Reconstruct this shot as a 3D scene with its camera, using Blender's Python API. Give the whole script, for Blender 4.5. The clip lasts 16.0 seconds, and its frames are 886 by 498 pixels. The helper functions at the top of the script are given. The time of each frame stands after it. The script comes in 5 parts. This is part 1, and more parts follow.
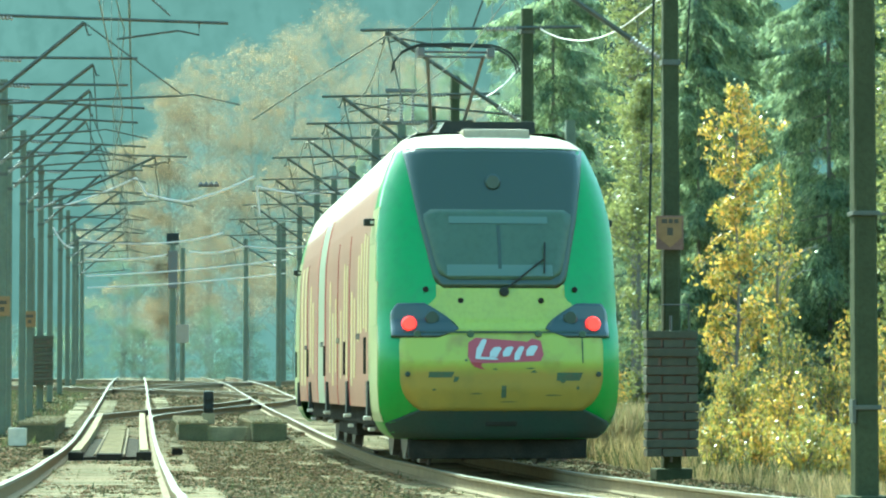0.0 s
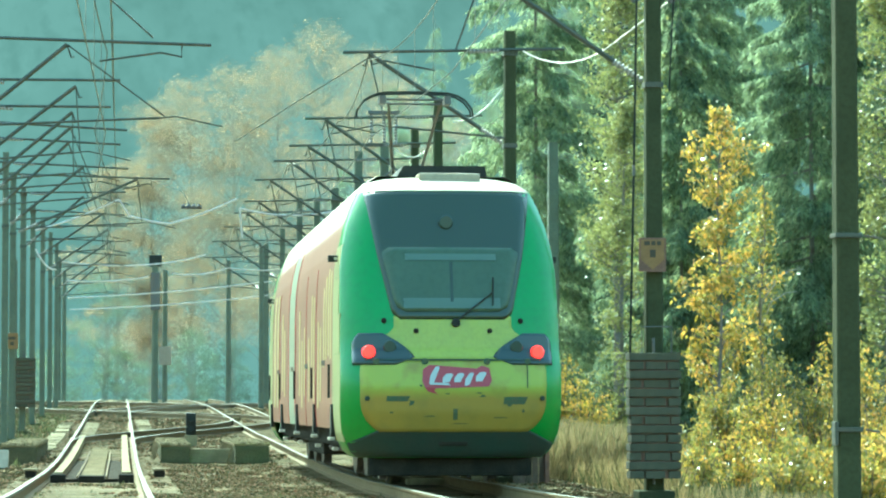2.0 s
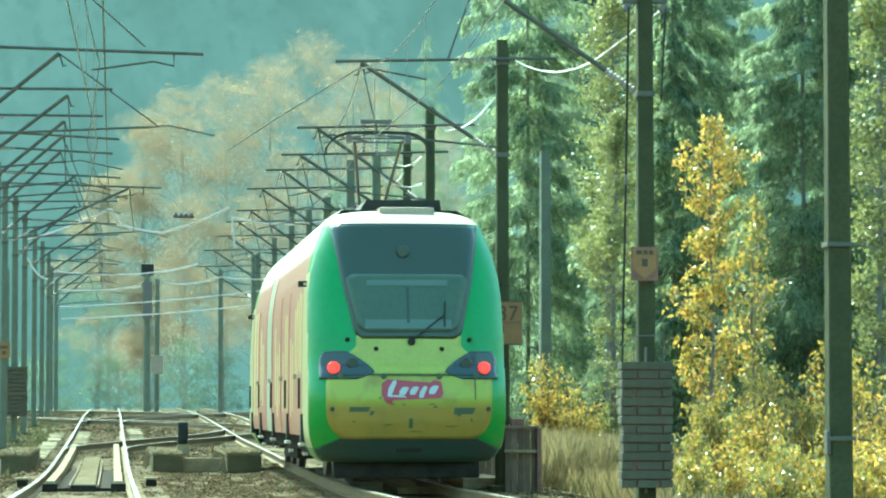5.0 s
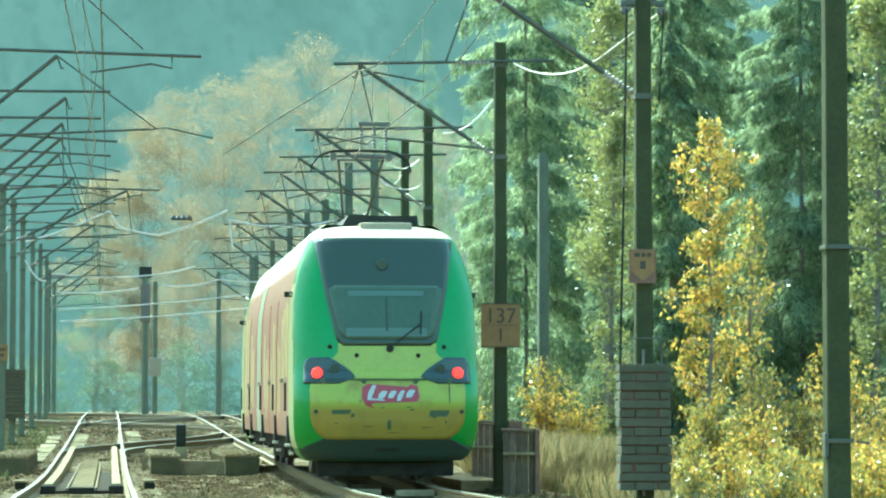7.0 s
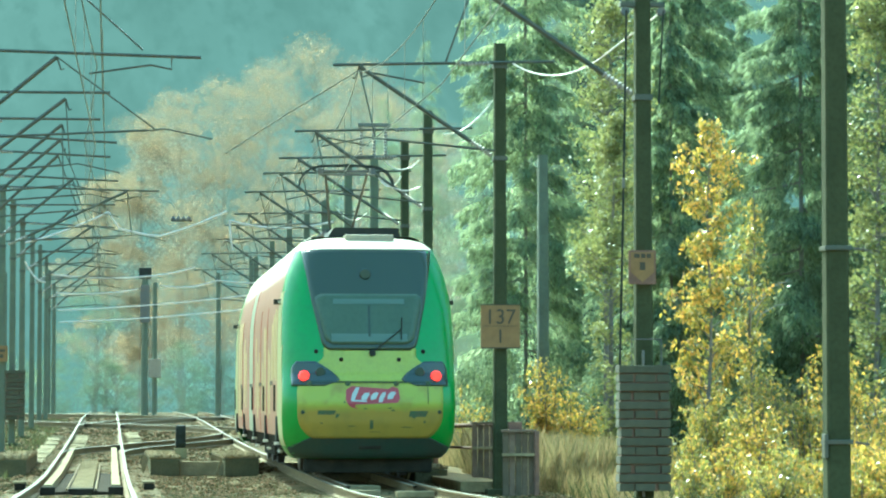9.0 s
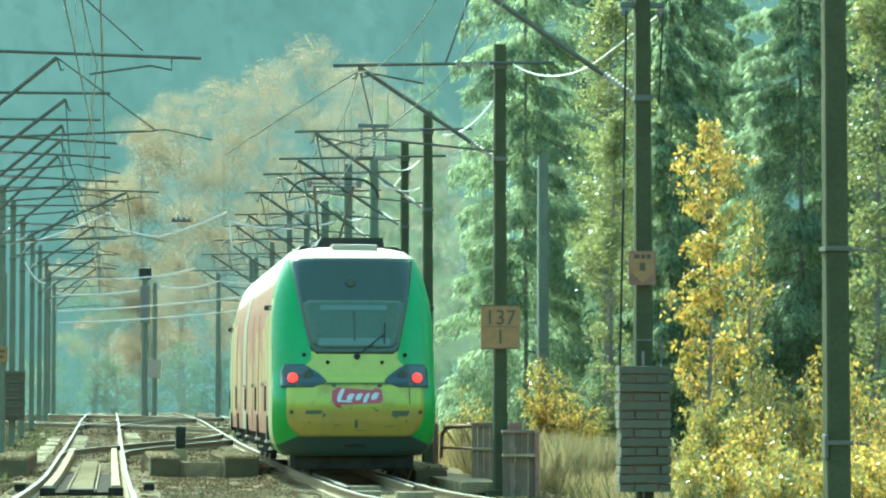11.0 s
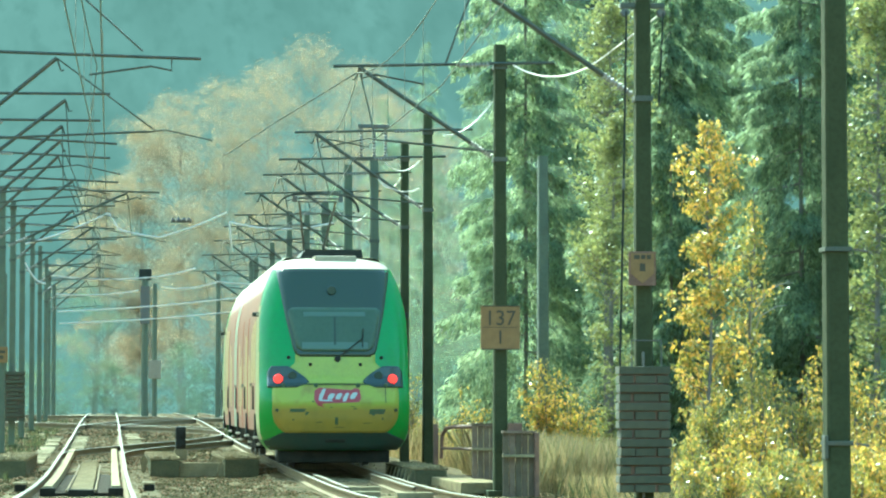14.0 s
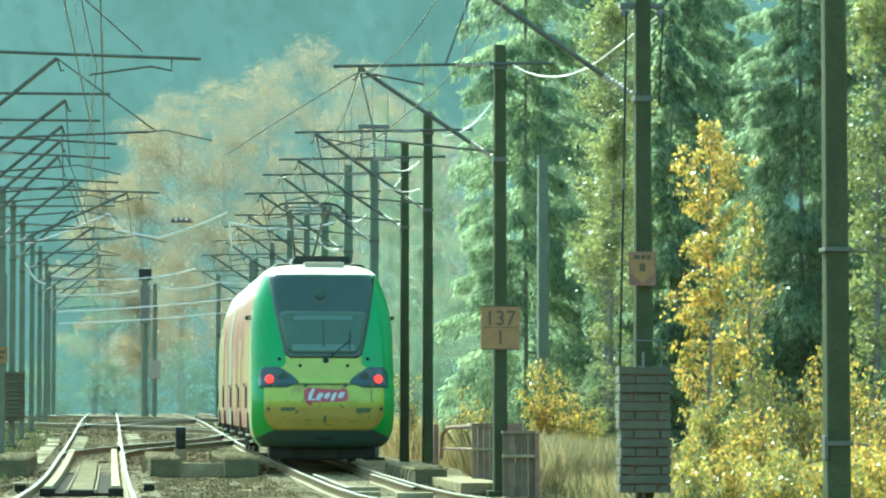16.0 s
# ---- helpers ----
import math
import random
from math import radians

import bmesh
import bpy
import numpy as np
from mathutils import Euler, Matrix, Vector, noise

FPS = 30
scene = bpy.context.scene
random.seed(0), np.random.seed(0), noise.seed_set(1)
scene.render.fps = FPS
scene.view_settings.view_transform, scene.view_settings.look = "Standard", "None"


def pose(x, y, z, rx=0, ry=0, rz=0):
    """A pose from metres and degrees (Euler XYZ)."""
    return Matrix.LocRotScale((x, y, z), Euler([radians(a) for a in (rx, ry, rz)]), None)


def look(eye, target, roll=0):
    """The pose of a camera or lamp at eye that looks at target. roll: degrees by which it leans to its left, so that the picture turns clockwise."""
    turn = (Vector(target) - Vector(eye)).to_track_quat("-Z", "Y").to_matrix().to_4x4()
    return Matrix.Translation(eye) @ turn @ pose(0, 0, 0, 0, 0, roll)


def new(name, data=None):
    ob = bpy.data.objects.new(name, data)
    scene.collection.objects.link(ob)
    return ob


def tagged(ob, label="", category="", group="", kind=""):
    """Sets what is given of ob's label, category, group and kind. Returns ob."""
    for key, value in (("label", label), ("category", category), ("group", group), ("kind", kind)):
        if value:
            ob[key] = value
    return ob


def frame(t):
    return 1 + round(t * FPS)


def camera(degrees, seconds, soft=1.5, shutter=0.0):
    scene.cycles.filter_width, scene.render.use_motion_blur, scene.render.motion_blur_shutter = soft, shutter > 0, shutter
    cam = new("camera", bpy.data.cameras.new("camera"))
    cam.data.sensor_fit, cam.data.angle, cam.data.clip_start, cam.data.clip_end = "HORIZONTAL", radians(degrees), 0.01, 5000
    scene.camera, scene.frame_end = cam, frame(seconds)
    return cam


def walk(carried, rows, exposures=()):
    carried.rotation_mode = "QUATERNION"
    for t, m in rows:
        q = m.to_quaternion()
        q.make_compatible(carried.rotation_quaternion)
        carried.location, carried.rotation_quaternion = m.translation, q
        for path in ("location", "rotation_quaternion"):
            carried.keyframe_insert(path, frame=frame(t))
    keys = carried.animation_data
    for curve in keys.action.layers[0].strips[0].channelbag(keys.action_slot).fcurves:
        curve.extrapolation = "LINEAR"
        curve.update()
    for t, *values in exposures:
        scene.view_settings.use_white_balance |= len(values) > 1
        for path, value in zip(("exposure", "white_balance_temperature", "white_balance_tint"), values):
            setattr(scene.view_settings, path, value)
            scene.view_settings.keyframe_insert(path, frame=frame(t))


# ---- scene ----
# camera: on a tripod, a slow pan and tilt that settles
EYE = (0.0, 0.0, 1.06)
cam = camera(17.3, 16.0, soft=2.1)


def cam_pose(right, up):
    return pose(*EYE, 93.267 + up, 0, -6.5 + right)


PAN = [(0.0, 0.540, -0.706), (0.5, 0.423, -0.590), (1.0, 0.334, -0.456), (1.5, 0.256, -0.345), (2.0, 0.200, -0.273),
       (2.5, 0.161, -0.222), (3.0, 0.122, -0.184), (3.5, 0.089, -0.156), (4.0, 0.072, -0.128), (5.2, 0.040, -0.090),
       (6.5, 0.015, -0.060), (7.0, 0.006, -0.047), (8.0, 0.0, -0.038), (9.0, 0.0, -0.027), (11.5, 0.0, -0.011),
       (13.5, 0.0, -0.004), (16.0, 0.0, 0.0)]
walk(cam, [(t, cam_pose(a, b)) for t, a, b in PAN],
     exposures=[(0.0, 1.97, 4870, -30), (16.0, 1.97, 4870, -30)])

# light: low autumn sun ahead and to one side, hazy sky
world = bpy.data.worlds.new("sky")
scene.world = world
world.use_nodes = True
wn = world.node_tree.nodes
sky = wn.new("ShaderNodeTexSky")
sky.sky_type, sky.sun_disc = "NISHITA", False
SUN_AZ, SUN_EL = radians(-16), radians(41)
sky.sun_elevation, sky.sun_rotation = SUN_EL, SUN_AZ
sky.dust_density, sky.air_density = 4.0, 1.5
wn["Background"].inputs[1].default_value = 0.15
world.node_tree.links.new(sky.outputs[0], wn["Background"].inputs[0])
sun = new("sun", bpy.data.lights.new("sun", "SUN"))
sun.data.energy, sun.data.angle, sun.data.color = 3.0, radians(0.6), (1.0, 0.93, 0.78)
sun_to = Vector((math.sin(SUN_AZ) * math.cos(SUN_EL), math.cos(SUN_AZ) * math.cos(SUN_EL), math.sin(SUN_EL)))
sun.matrix_world = look(sun_to * 50, (0, 0, 0))


# materials
def mat(name, base, rough=0.7, metal=0.0, vary=None, scale=8.0, amount=0.5, bump=0.0, bump_scale=40.0,
        random_by="", spread=0.0, translucent=0.0, sheer=0.0, emit=0.0, spec=0.5, detail_scale=0.0, coat=0.0):
    """A surface: base colour, a second colour in noise patches, fine grain, bump and variation from piece to piece."""
    m = bpy.data.materials.new(name)
    m.use_nodes = True
    n, l = m.node_tree.nodes, m.node_tree.links
    b = n["Principled BSDF"]
    b.inputs["Roughness"].default_value, b.inputs["Metallic"].default_value = rough, metal
    b.inputs["Specular IOR Level"].default_value = spec
    b.inputs["Coat Weight"].default_value = coat
    co = n.new("ShaderNodeTexCoord")
    colour = n.new("ShaderNodeRGB")
    colour.outputs[0].default_value = (*base, 1)
    out = colour.outputs[0]

    def mixed(a, fac, second, mode="MIX"):
        x = n.new("ShaderNodeMix")
        x.data_type, x.blend_type = "RGBA", mode
        l.new(a, x.inputs[6])
        if isinstance(second, tuple):
            x.inputs[7].default_value = (*second, 1)
        else:
            l.new(second, x.inputs[7])
        if isinstance(fac, float):
            x.inputs[0].default_value = fac
        else:
            l.new(fac, x.inputs[0])
        return x.outputs[2]

    def noise_fac(s, lo, hi, top):
        t = n.new("ShaderNodeTexNoise")
        t.inputs["Scale"].default_value, t.inputs["Detail"].default_value = s, 6
        l.new(co.outputs["Object"], t.inputs["Vector"])
        r = n.new("ShaderNodeMapRange")
        r.inputs[1].default_value, r.inputs[2].default_value = lo, hi
        r.inputs[3].default_value, r.inputs[4].default_value = 0, top
        l.new(t.outputs[0], r.inputs[0])
        return r.outputs[0], t.outputs[0]

    if vary:
        fac, _ = noise_fac(scale, 0.38, 0.66, amount)
        out = mixed(out, fac, vary)
        fac, _ = noise_fac(detail_scale or scale * 9, 0.45, 0.7, amount * 0.6)
        out = mixed(out, fac, tuple(c * 0.55 for c in base))
    if random_by:
        src = (n.new("ShaderNodeObjectInfo").outputs["Random"] if random_by == "object"
               else n.new("ShaderNodeNewGeometry").outputs["Random Per Island"])
        hs = n.new("ShaderNodeHueSaturation")
        r = n.new("ShaderNodeMapRange")
        r.inputs[3].default_value, r.inputs[4].default_value = 1 - spread, 1 + spread
        l.new(src, r.inputs[0])
        l.new(r.outputs[0], hs.inputs["Value"])
        r2 = n.new("ShaderNodeMapRange")
        r2.inputs[3].default_value, r2.inputs[4].default_value = 0.5 + spread * 0.05, 0.5 - spread * 0.05
        l.new(src, r2.inputs[0])
        l.new(r2.outputs[0], hs.inputs["Hue"])
        l.new(out, hs.inputs["Color"])
        out = hs.outputs[0]
    l.new(out, b.inputs["Base Color"])
    if bump:
        _, t = noise_fac(bump_scale, 0, 1, 1)
        bp = n.new("ShaderNodeBump")
        bp.inputs["Strength"].default_value, bp.inputs["Distance"].default_value = bump, 0.02
        l.new(t, bp.inputs["Height"])
        l.new(bp.outputs[0], b.inputs["Normal"])
    if emit:
        l.new(out, b.inputs["Emission Color"])
        b.inputs["Emission Strength"].default_value = emit
    if translucent:
        tr = n.new("ShaderNodeBsdfTranslucent")
        l.new(out, tr.inputs[0])
        ms = n.new("ShaderNodeMixShader")
        ms.inputs[0].default_value = translucent
        l.new(b.outputs[0], ms.inputs[1])
        l.new(tr.outputs[0], ms.inputs[2])
        l.new(ms.outputs[0], n["Material Output"].inputs[0])
        # sheer: the glowing backdrop shows through the foliage and stands in for haze
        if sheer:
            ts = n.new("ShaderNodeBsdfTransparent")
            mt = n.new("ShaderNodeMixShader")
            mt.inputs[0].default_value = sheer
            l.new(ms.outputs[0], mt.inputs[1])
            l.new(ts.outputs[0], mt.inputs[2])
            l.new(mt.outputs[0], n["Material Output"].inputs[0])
    return m


M = dict(
    ballast=mat("ballast", (0.095, 0.07, 0.029), 0.95, vary=(0.19, 0.145, 0.065), scale=0.9, amount=0.7, bump=1.0, bump_scale=9, detail_scale=11, spec=0.08),
    stone=mat("ballast stone", (0.12, 0.084, 0.029), 0.9, random_by="island", spread=0.7, vary=(0.2, 0.15, 0.068), scale=3, spec=0.08),
    grass=mat("dry grass blade", (0.30, 0.23, 0.10), 0.75, random_by="island", spread=0.45, translucent=0.45),
    brush=mat("dead weed stalk", (0.31, 0.25, 0.115), 0.85, random_by="island", spread=0.4, translucent=0.35),
    weed=mat("weed blade", (0.085, 0.09, 0.033), 0.8, random_by="island", spread=0.4, translucent=0.4),
    sleeper=mat("timber sleeper", (0.17, 0.128, 0.062), 0.88, vary=(0.26, 0.2, 0.10), scale=3, amount=0.7, bump=0.6, bump_scale=22, random_by="object", spread=0.25, spec=0.08),
    rail=mat("rail side, rusty steel", (0.17, 0.128, 0.068), 0.8, 0.1, vary=(0.25, 0.18, 0.09), scale=5, bump=0.3, spec=0.08),
    railtop=mat("worn rail head", (0.15, 0.135, 0.095), 0.6, 0.0, spec=0.12, vary=(0.27, 0.2, 0.115), scale=2, amount=0.3),
    concrete=mat("mast concrete", (0.068, 0.071, 0.033), 0.85, vary=(0.044, 0.047, 0.022), scale=2.2, amount=0.7, bump=0.35, bump_scale=30, spec=0.08),
    # lighter copy of the mast concrete, with haze put into its colour
    hazed_concrete=mat("mast concrete lightened for haze", (0.15, 0.16, 0.10), 0.9, vary=(0.11, 0.115, 0.075), scale=2.2, amount=0.7, bump=0.35, bump_scale=30),
    pale=mat("pale concrete", (0.32, 0.26, 0.14), 0.9, vary=(0.18, 0.145, 0.078), scale=3, amount=0.7, bump=0.5, bump_scale=25, spec=0.08),
    chalk_and_glint=mat("worn white paint and glint white", (0.66, 0.6, 0.45), 0.8, vary=(0.45, 0.39, 0.27), scale=7, amount=0.6, bump=0.3),
    # near-black colour for the shade inside the point gear
    bed_shade=mat("gravel bed with shade in the colour", (0.03, 0.024, 0.015), 0.95, spec=0.05, vary=(0.06, 0.048, 0.03), scale=12, amount=0.7, bump=0.6),
    rubble=mat("weathered stone slab", (0.28, 0.215, 0.105), 0.95, vary=(0.16, 0.12, 0.062), scale=5, amount=0.8, bump=1.0, bump_scale=14, detail_scale=30, spec=0.08),
    # darker stone for the pit walls: their shade is put into the colour
    shaded_pit_wall=mat("pit wall with shade in the colour", (0.10, 0.09, 0.045), 0.95, vary=(0.17, 0.14, 0.07), scale=3, amount=0.6, bump=0.8, bump_scale=18, spec=0.08),
    weight=mat("weight block concrete", (0.10, 0.09, 0.05), 0.9, vary=(0.065, 0.06, 0.034), scale=6, amount=0.6, bump=0.5, random_by="object", spread=0.12),
    steel=mat("dark galvanised steel", (0.13, 0.13, 0.12), 0.5, 0.6, vary=(0.2, 0.13, 0.08), scale=6, amount=0.5),
    tube=mat("cantilever tube", (0.075, 0.082, 0.06), 0.55, 0.3, vary=(0.16, 0.12, 0.07), scale=4, amount=0.5),
    porcelain=mat("insulator glaze", (0.36, 0.32, 0.26), 0.22, vary=(0.24, 0.2, 0.155), scale=9, amount=0.5),
    copper=mat("catenary wire", (0.2, 0.19, 0.15), 0.4, 0.7),
    cable=mat("bare stranded cable", (0.72, 0.63, 0.53), 0.45, 0.15),
    rust_and_gap=mat("rusty steel and gap shade", (0.16, 0.09, 0.06), 0.85, vary=(0.26, 0.14, 0.08), scale=5, amount=0.7, bump=0.4),
    timber=mat("weathered board", (0.125, 0.088, 0.052), 0.9, vary=(0.2, 0.15, 0.095), scale=4, amount=0.6, bump=0.5, random_by="object", spread=0.25),
    yellow_sign=mat("faded orange sign paint", (0.27, 0.155, 0.055), 0.8, vary=(0.19, 0.105, 0.038), scale=7, amount=0.5),
    ink=mat("sign ink", (0.07, 0.055, 0.03), 0.8),
    dark=mat("dark equipment paint", (0.025, 0.026, 0.02), 0.7, vary=(0.045, 0.042, 0.03), scale=6, spec=0.2),
    green=mat("leaf-green loco paint", (0.055, 0.25, 0.026), 0.32, vary=(0.048, 0.215, 0.022), scale=1.2, amount=0.4, coat=0.3),
    lime=mat("lime-yellow loco paint", (0.36, 0.39, 0.04), 0.34, vary=(0.30, 0.335, 0.034), scale=2.0, amount=0.45, coat=0.2),
    deep=mat("dark green skirt paint", (0.026, 0.045, 0.026), 0.75, vary=(0.04, 0.04, 0.026), scale=3, amount=0.6),
    cream=mat("cream roof paint", (0.42, 0.345, 0.215), 0.55, vary=(0.34, 0.275, 0.17), scale=1.5, amount=0.5),
    side=mat("terracotta side paint", (0.27, 0.118, 0.06), 0.42, vary=(0.22, 0.094, 0.048), scale=1.2, amount=0.5),
    fries=mat("pale yellow side print", (0.56, 0.45, 0.19), 0.42, vary=(0.42, 0.34, 0.15), scale=2, amount=0.5),
    mint=mat("pale mint side band", (0.29, 0.30, 0.19), 0.42, vary=(0.24, 0.25, 0.155), scale=2, amount=0.4),
    edge=mat("pale lime edge paint", (0.36, 0.35, 0.14), 0.38, vary=(0.29, 0.30, 0.12), scale=2, amount=0.5),
    # the far plate's pale tone has the haze put into it
    hazed_plate=mat("sign plate lightened for haze", (0.34, 0.28, 0.2), 0.8, vary=(0.28, 0.22, 0.16), scale=6),
    redline=mat("red side line", (0.38, 0.05, 0.04), 0.4),
    mask=mat("black windscreen surround", (0.034, 0.048, 0.022), 0.25, spec=0.5, coat=0.15),
    under=mat("bogie grime", (0.022, 0.02, 0.014), 0.9, spec=0.1, vary=(0.042, 0.035, 0.023), scale=4, amount=0.7, bump=0.4),
    wheel=mat("wheel steel", (0.16, 0.14, 0.12), 0.4, 0.8),
    tail=mat("red tail lamp lens", (1.0, 0.025, 0.02), 0.3, emit=0.55),
    lens=mat("pale cab trim", (0.10, 0.14, 0.095), 0.3),
    housing=mat("lamp housing", (0.026, 0.042, 0.03), 0.2, coat=0.25),
    red=mat("red emblem print", (0.30, 0.045, 0.06), 0.45),
    white=mat("white emblem print", (0.45, 0.48, 0.45), 0.45),
    scuff=mat("scuffed paint", (0.06, 0.10, 0.045), 0.7, vary=(0.09, 0.085, 0.035), scale=14, amount=0.8),
    birch=mat("yellow birch leaf", (0.50, 0.35, 0.06), 0.32, random_by="island", spread=0.55, translucent=0.5, spec=0.6),
    lemon=mat("green-yellow leaf", (0.29, 0.26, 0.065), 0.36, random_by="island", spread=0.45, translucent=0.5, spec=0.6),
    # aspen to far_bark: haze is put in as see-through share, more for far trees
    aspen=mat("grey-green leaf", (0.27, 0.265, 0.085), 0.45, random_by="island", spread=0.35, translucent=0.5, sheer=0.15, spec=0.5),
    needle=mat("spruce needle spray", (0.30, 0.35, 0.195), 0.6, random_by="island", spread=0.35, translucent=0.66, sheer=0.36, spec=0.2),
    far_needle=mat("hazed far spruce spray", (0.23, 0.28, 0.165), 0.6, random_by="island", spread=0.4, translucent=0.5, sheer=0.66),
    far_leaf=mat("hazed autumn crown leaf", (0.31, 0.235, 0.13), 0.6, random_by="island", spread=0.3, translucent=0.75, sheer=0.8),
    far_green=mat("hazed far wood leaf", (0.17, 0.22, 0.12), 0.7, random_by="island", spread=0.3, translucent=0.55, sheer=0.82),
    far_bark=mat("hazed far bark", (0.25, 0.24, 0.19), 0.9, translucent=0.2, sheer=0.78),
    bark=mat("bark", (0.14, 0.115, 0.09), 0.9, vary=(0.25, 0.23, 0.2), scale=6, amount=0.6, bump=0.5),
    twig=mat("pale twig", (0.34, 0.31, 0.26), 0.8, vary=(0.2, 0.17, 0.14), scale=9, amount=0.5),
)

M["screen"] = mat("tinted windscreen glass", (0.075, 0.105, 0.06), 0.2, spec=0.3, coat=0.05, vary=(0.09, 0.125, 0.075), scale=1.5, amount=0.5)
M["smoke"] = mat("smoked lamp lens", (0.04, 0.06, 0.045), 0.15, spec=0.4)

# misty distance: a glowing far backdrop with soft patches of woodland; emitted colour holds the haze
M["hill"] = bpy.data.materials.new("glowing hazy woodland")
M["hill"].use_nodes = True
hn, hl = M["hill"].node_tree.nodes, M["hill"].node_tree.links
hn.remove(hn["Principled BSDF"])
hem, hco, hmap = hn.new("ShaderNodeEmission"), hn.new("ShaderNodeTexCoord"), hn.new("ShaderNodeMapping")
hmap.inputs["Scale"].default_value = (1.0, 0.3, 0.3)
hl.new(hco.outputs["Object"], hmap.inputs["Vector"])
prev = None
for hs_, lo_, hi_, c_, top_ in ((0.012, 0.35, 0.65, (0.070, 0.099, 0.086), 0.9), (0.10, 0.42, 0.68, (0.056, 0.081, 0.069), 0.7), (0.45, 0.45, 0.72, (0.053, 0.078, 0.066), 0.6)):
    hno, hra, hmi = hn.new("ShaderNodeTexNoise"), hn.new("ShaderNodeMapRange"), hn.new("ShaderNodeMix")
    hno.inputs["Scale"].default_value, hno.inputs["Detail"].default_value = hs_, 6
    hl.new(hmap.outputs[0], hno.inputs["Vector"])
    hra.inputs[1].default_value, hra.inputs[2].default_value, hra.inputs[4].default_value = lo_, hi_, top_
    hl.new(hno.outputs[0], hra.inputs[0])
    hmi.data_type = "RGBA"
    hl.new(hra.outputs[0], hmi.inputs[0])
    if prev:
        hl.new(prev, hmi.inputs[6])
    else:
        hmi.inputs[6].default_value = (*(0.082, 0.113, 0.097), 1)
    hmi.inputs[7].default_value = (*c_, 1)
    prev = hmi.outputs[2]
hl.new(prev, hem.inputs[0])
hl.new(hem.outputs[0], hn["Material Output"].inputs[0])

# bumper: lime above, worn amber below
M["bumper"] = bpy.data.materials.new("lime and amber bumper paint")
M["bumper"].use_nodes = True
bn, bl = M["bumper"].node_tree.nodes, M["bumper"].node_tree.links
bco, bsep, bno = bn.new("ShaderNodeTexCoord"), bn.new("ShaderNodeSeparateXYZ"), bn.new("ShaderNodeTexNoise")
bno.inputs["Scale"].default_value, bno.inputs["Detail"].default_value = 3.5, 7
badd, brng, bmix, bdirt = bn.new("ShaderNodeMath"), bn.new("ShaderNodeMapRange"), bn.new("ShaderNodeMix"), bn.new("ShaderNodeMix")
bmix.data_type = bdirt.data_type = "RGBA"
bl.new(bco.outputs["Object"], bsep.inputs[0])
bl.new(bco.outputs["Object"], bno.inputs["Vector"])
badd.operation = "MULTIPLY_ADD"
badd.inputs[1].default_value = 0.22
bl.new(bno.outputs[0], badd.inputs[0])
bl.new(bsep.outputs["Z"], badd.inputs[2])
brng.inputs[1].default_value, brng.inputs[2].default_value = 1.24, 1.38
bl.new(badd.outputs[0], brng.inputs[0])
bl.new(brng.outputs[0], bmix.inputs[0])
bmix.inputs[6].default_value, bmix.inputs[7].default_value = (0.30, 0.21, 0.03, 1), (0.34, 0.375, 0.04, 1)
bd = bn.new("ShaderNodeMapRange")
bd.inputs[1].default_value, bd.inputs[2].default_value, bd.inputs[4].default_value = 0.46, 0.72, 0.75
bl.new(bno.outputs[0], bd.inputs[0])
bl.new(bd.outputs[0], bdirt.inputs[0])
bl.new(bmix.outputs[2], bdirt.inputs[6])
bdirt.inputs[7].default_value = (0.22, 0.17, 0.03, 1)
bl.new(bdirt.outputs[2], bn["Principled BSDF"].inputs["Base Color"])
bn["Principled BSDF"].inputs["Roughness"].default_value = 0.4


# building blocks
def box(bm, x0, x1, y0, y1, z0, z1, m=None):
    vs = [bm.verts.new((m @ Vector(p)) if m else p) for p in
          ((x0, y0, z0), (x1, y0, z0), (x1, y1, z0), (x0, y1, z0), (x0, y0, z1), (x1, y0, z1), (x1, y1, z1), (x0, y1, z1))]
    for q in ((3, 2, 1, 0), (4, 5, 6, 7), (0, 1, 5, 4), (1, 2, 6, 5), (2, 3, 7, 6), (3, 0, 4, 7)):
        bm.faces.new([vs[i] for i in q])
    return bm


def soft_box(x0, x1, y0, y1, z0, z1, r=0.02):
    bm = box(bmesh.new(), x0, x1, y0, y1, z0, z1)
    bmesh.ops.bevel(bm, geom=bm.edges[:], offset=r, segments=2, affect="EDGES", profile=0.7)
    return bm


def tube(bm, pts, r, n=6, r2=None):
    """A round tube along a line of points, from radius r to r2."""
    pts = [Vector(p) for p in pts]
    r2 = r if r2 is None else r2
    rings = []
    for i, p in enumerate(pts):
        d = (pts[min(i + 1, len(pts) - 1)] - pts[max(i - 1, 0)]).normalized()
        a = d.cross(Vector((0, 0, 1)) if abs(d.z) < 0.95 else Vector((1, 0, 0))).normalized()
        b = d.cross(a)
        q = r + (r2 - r) * i / max(1, len(pts) - 1)
        rings.append([bm.verts.new(p + (a * math.cos(k * math.tau / n) + b * math.sin(k * math.tau / n)) * q) for k in range(n)])
    for u, w in zip(rings, rings[1:]):
        for k in range(n):
            bm.faces.new((u[k], u[(k + 1) % n], w[(k + 1) % n], w[k]))
    bm.faces.new(rings[0][::-1])
    bm.faces.new(rings[-1])
    return bm


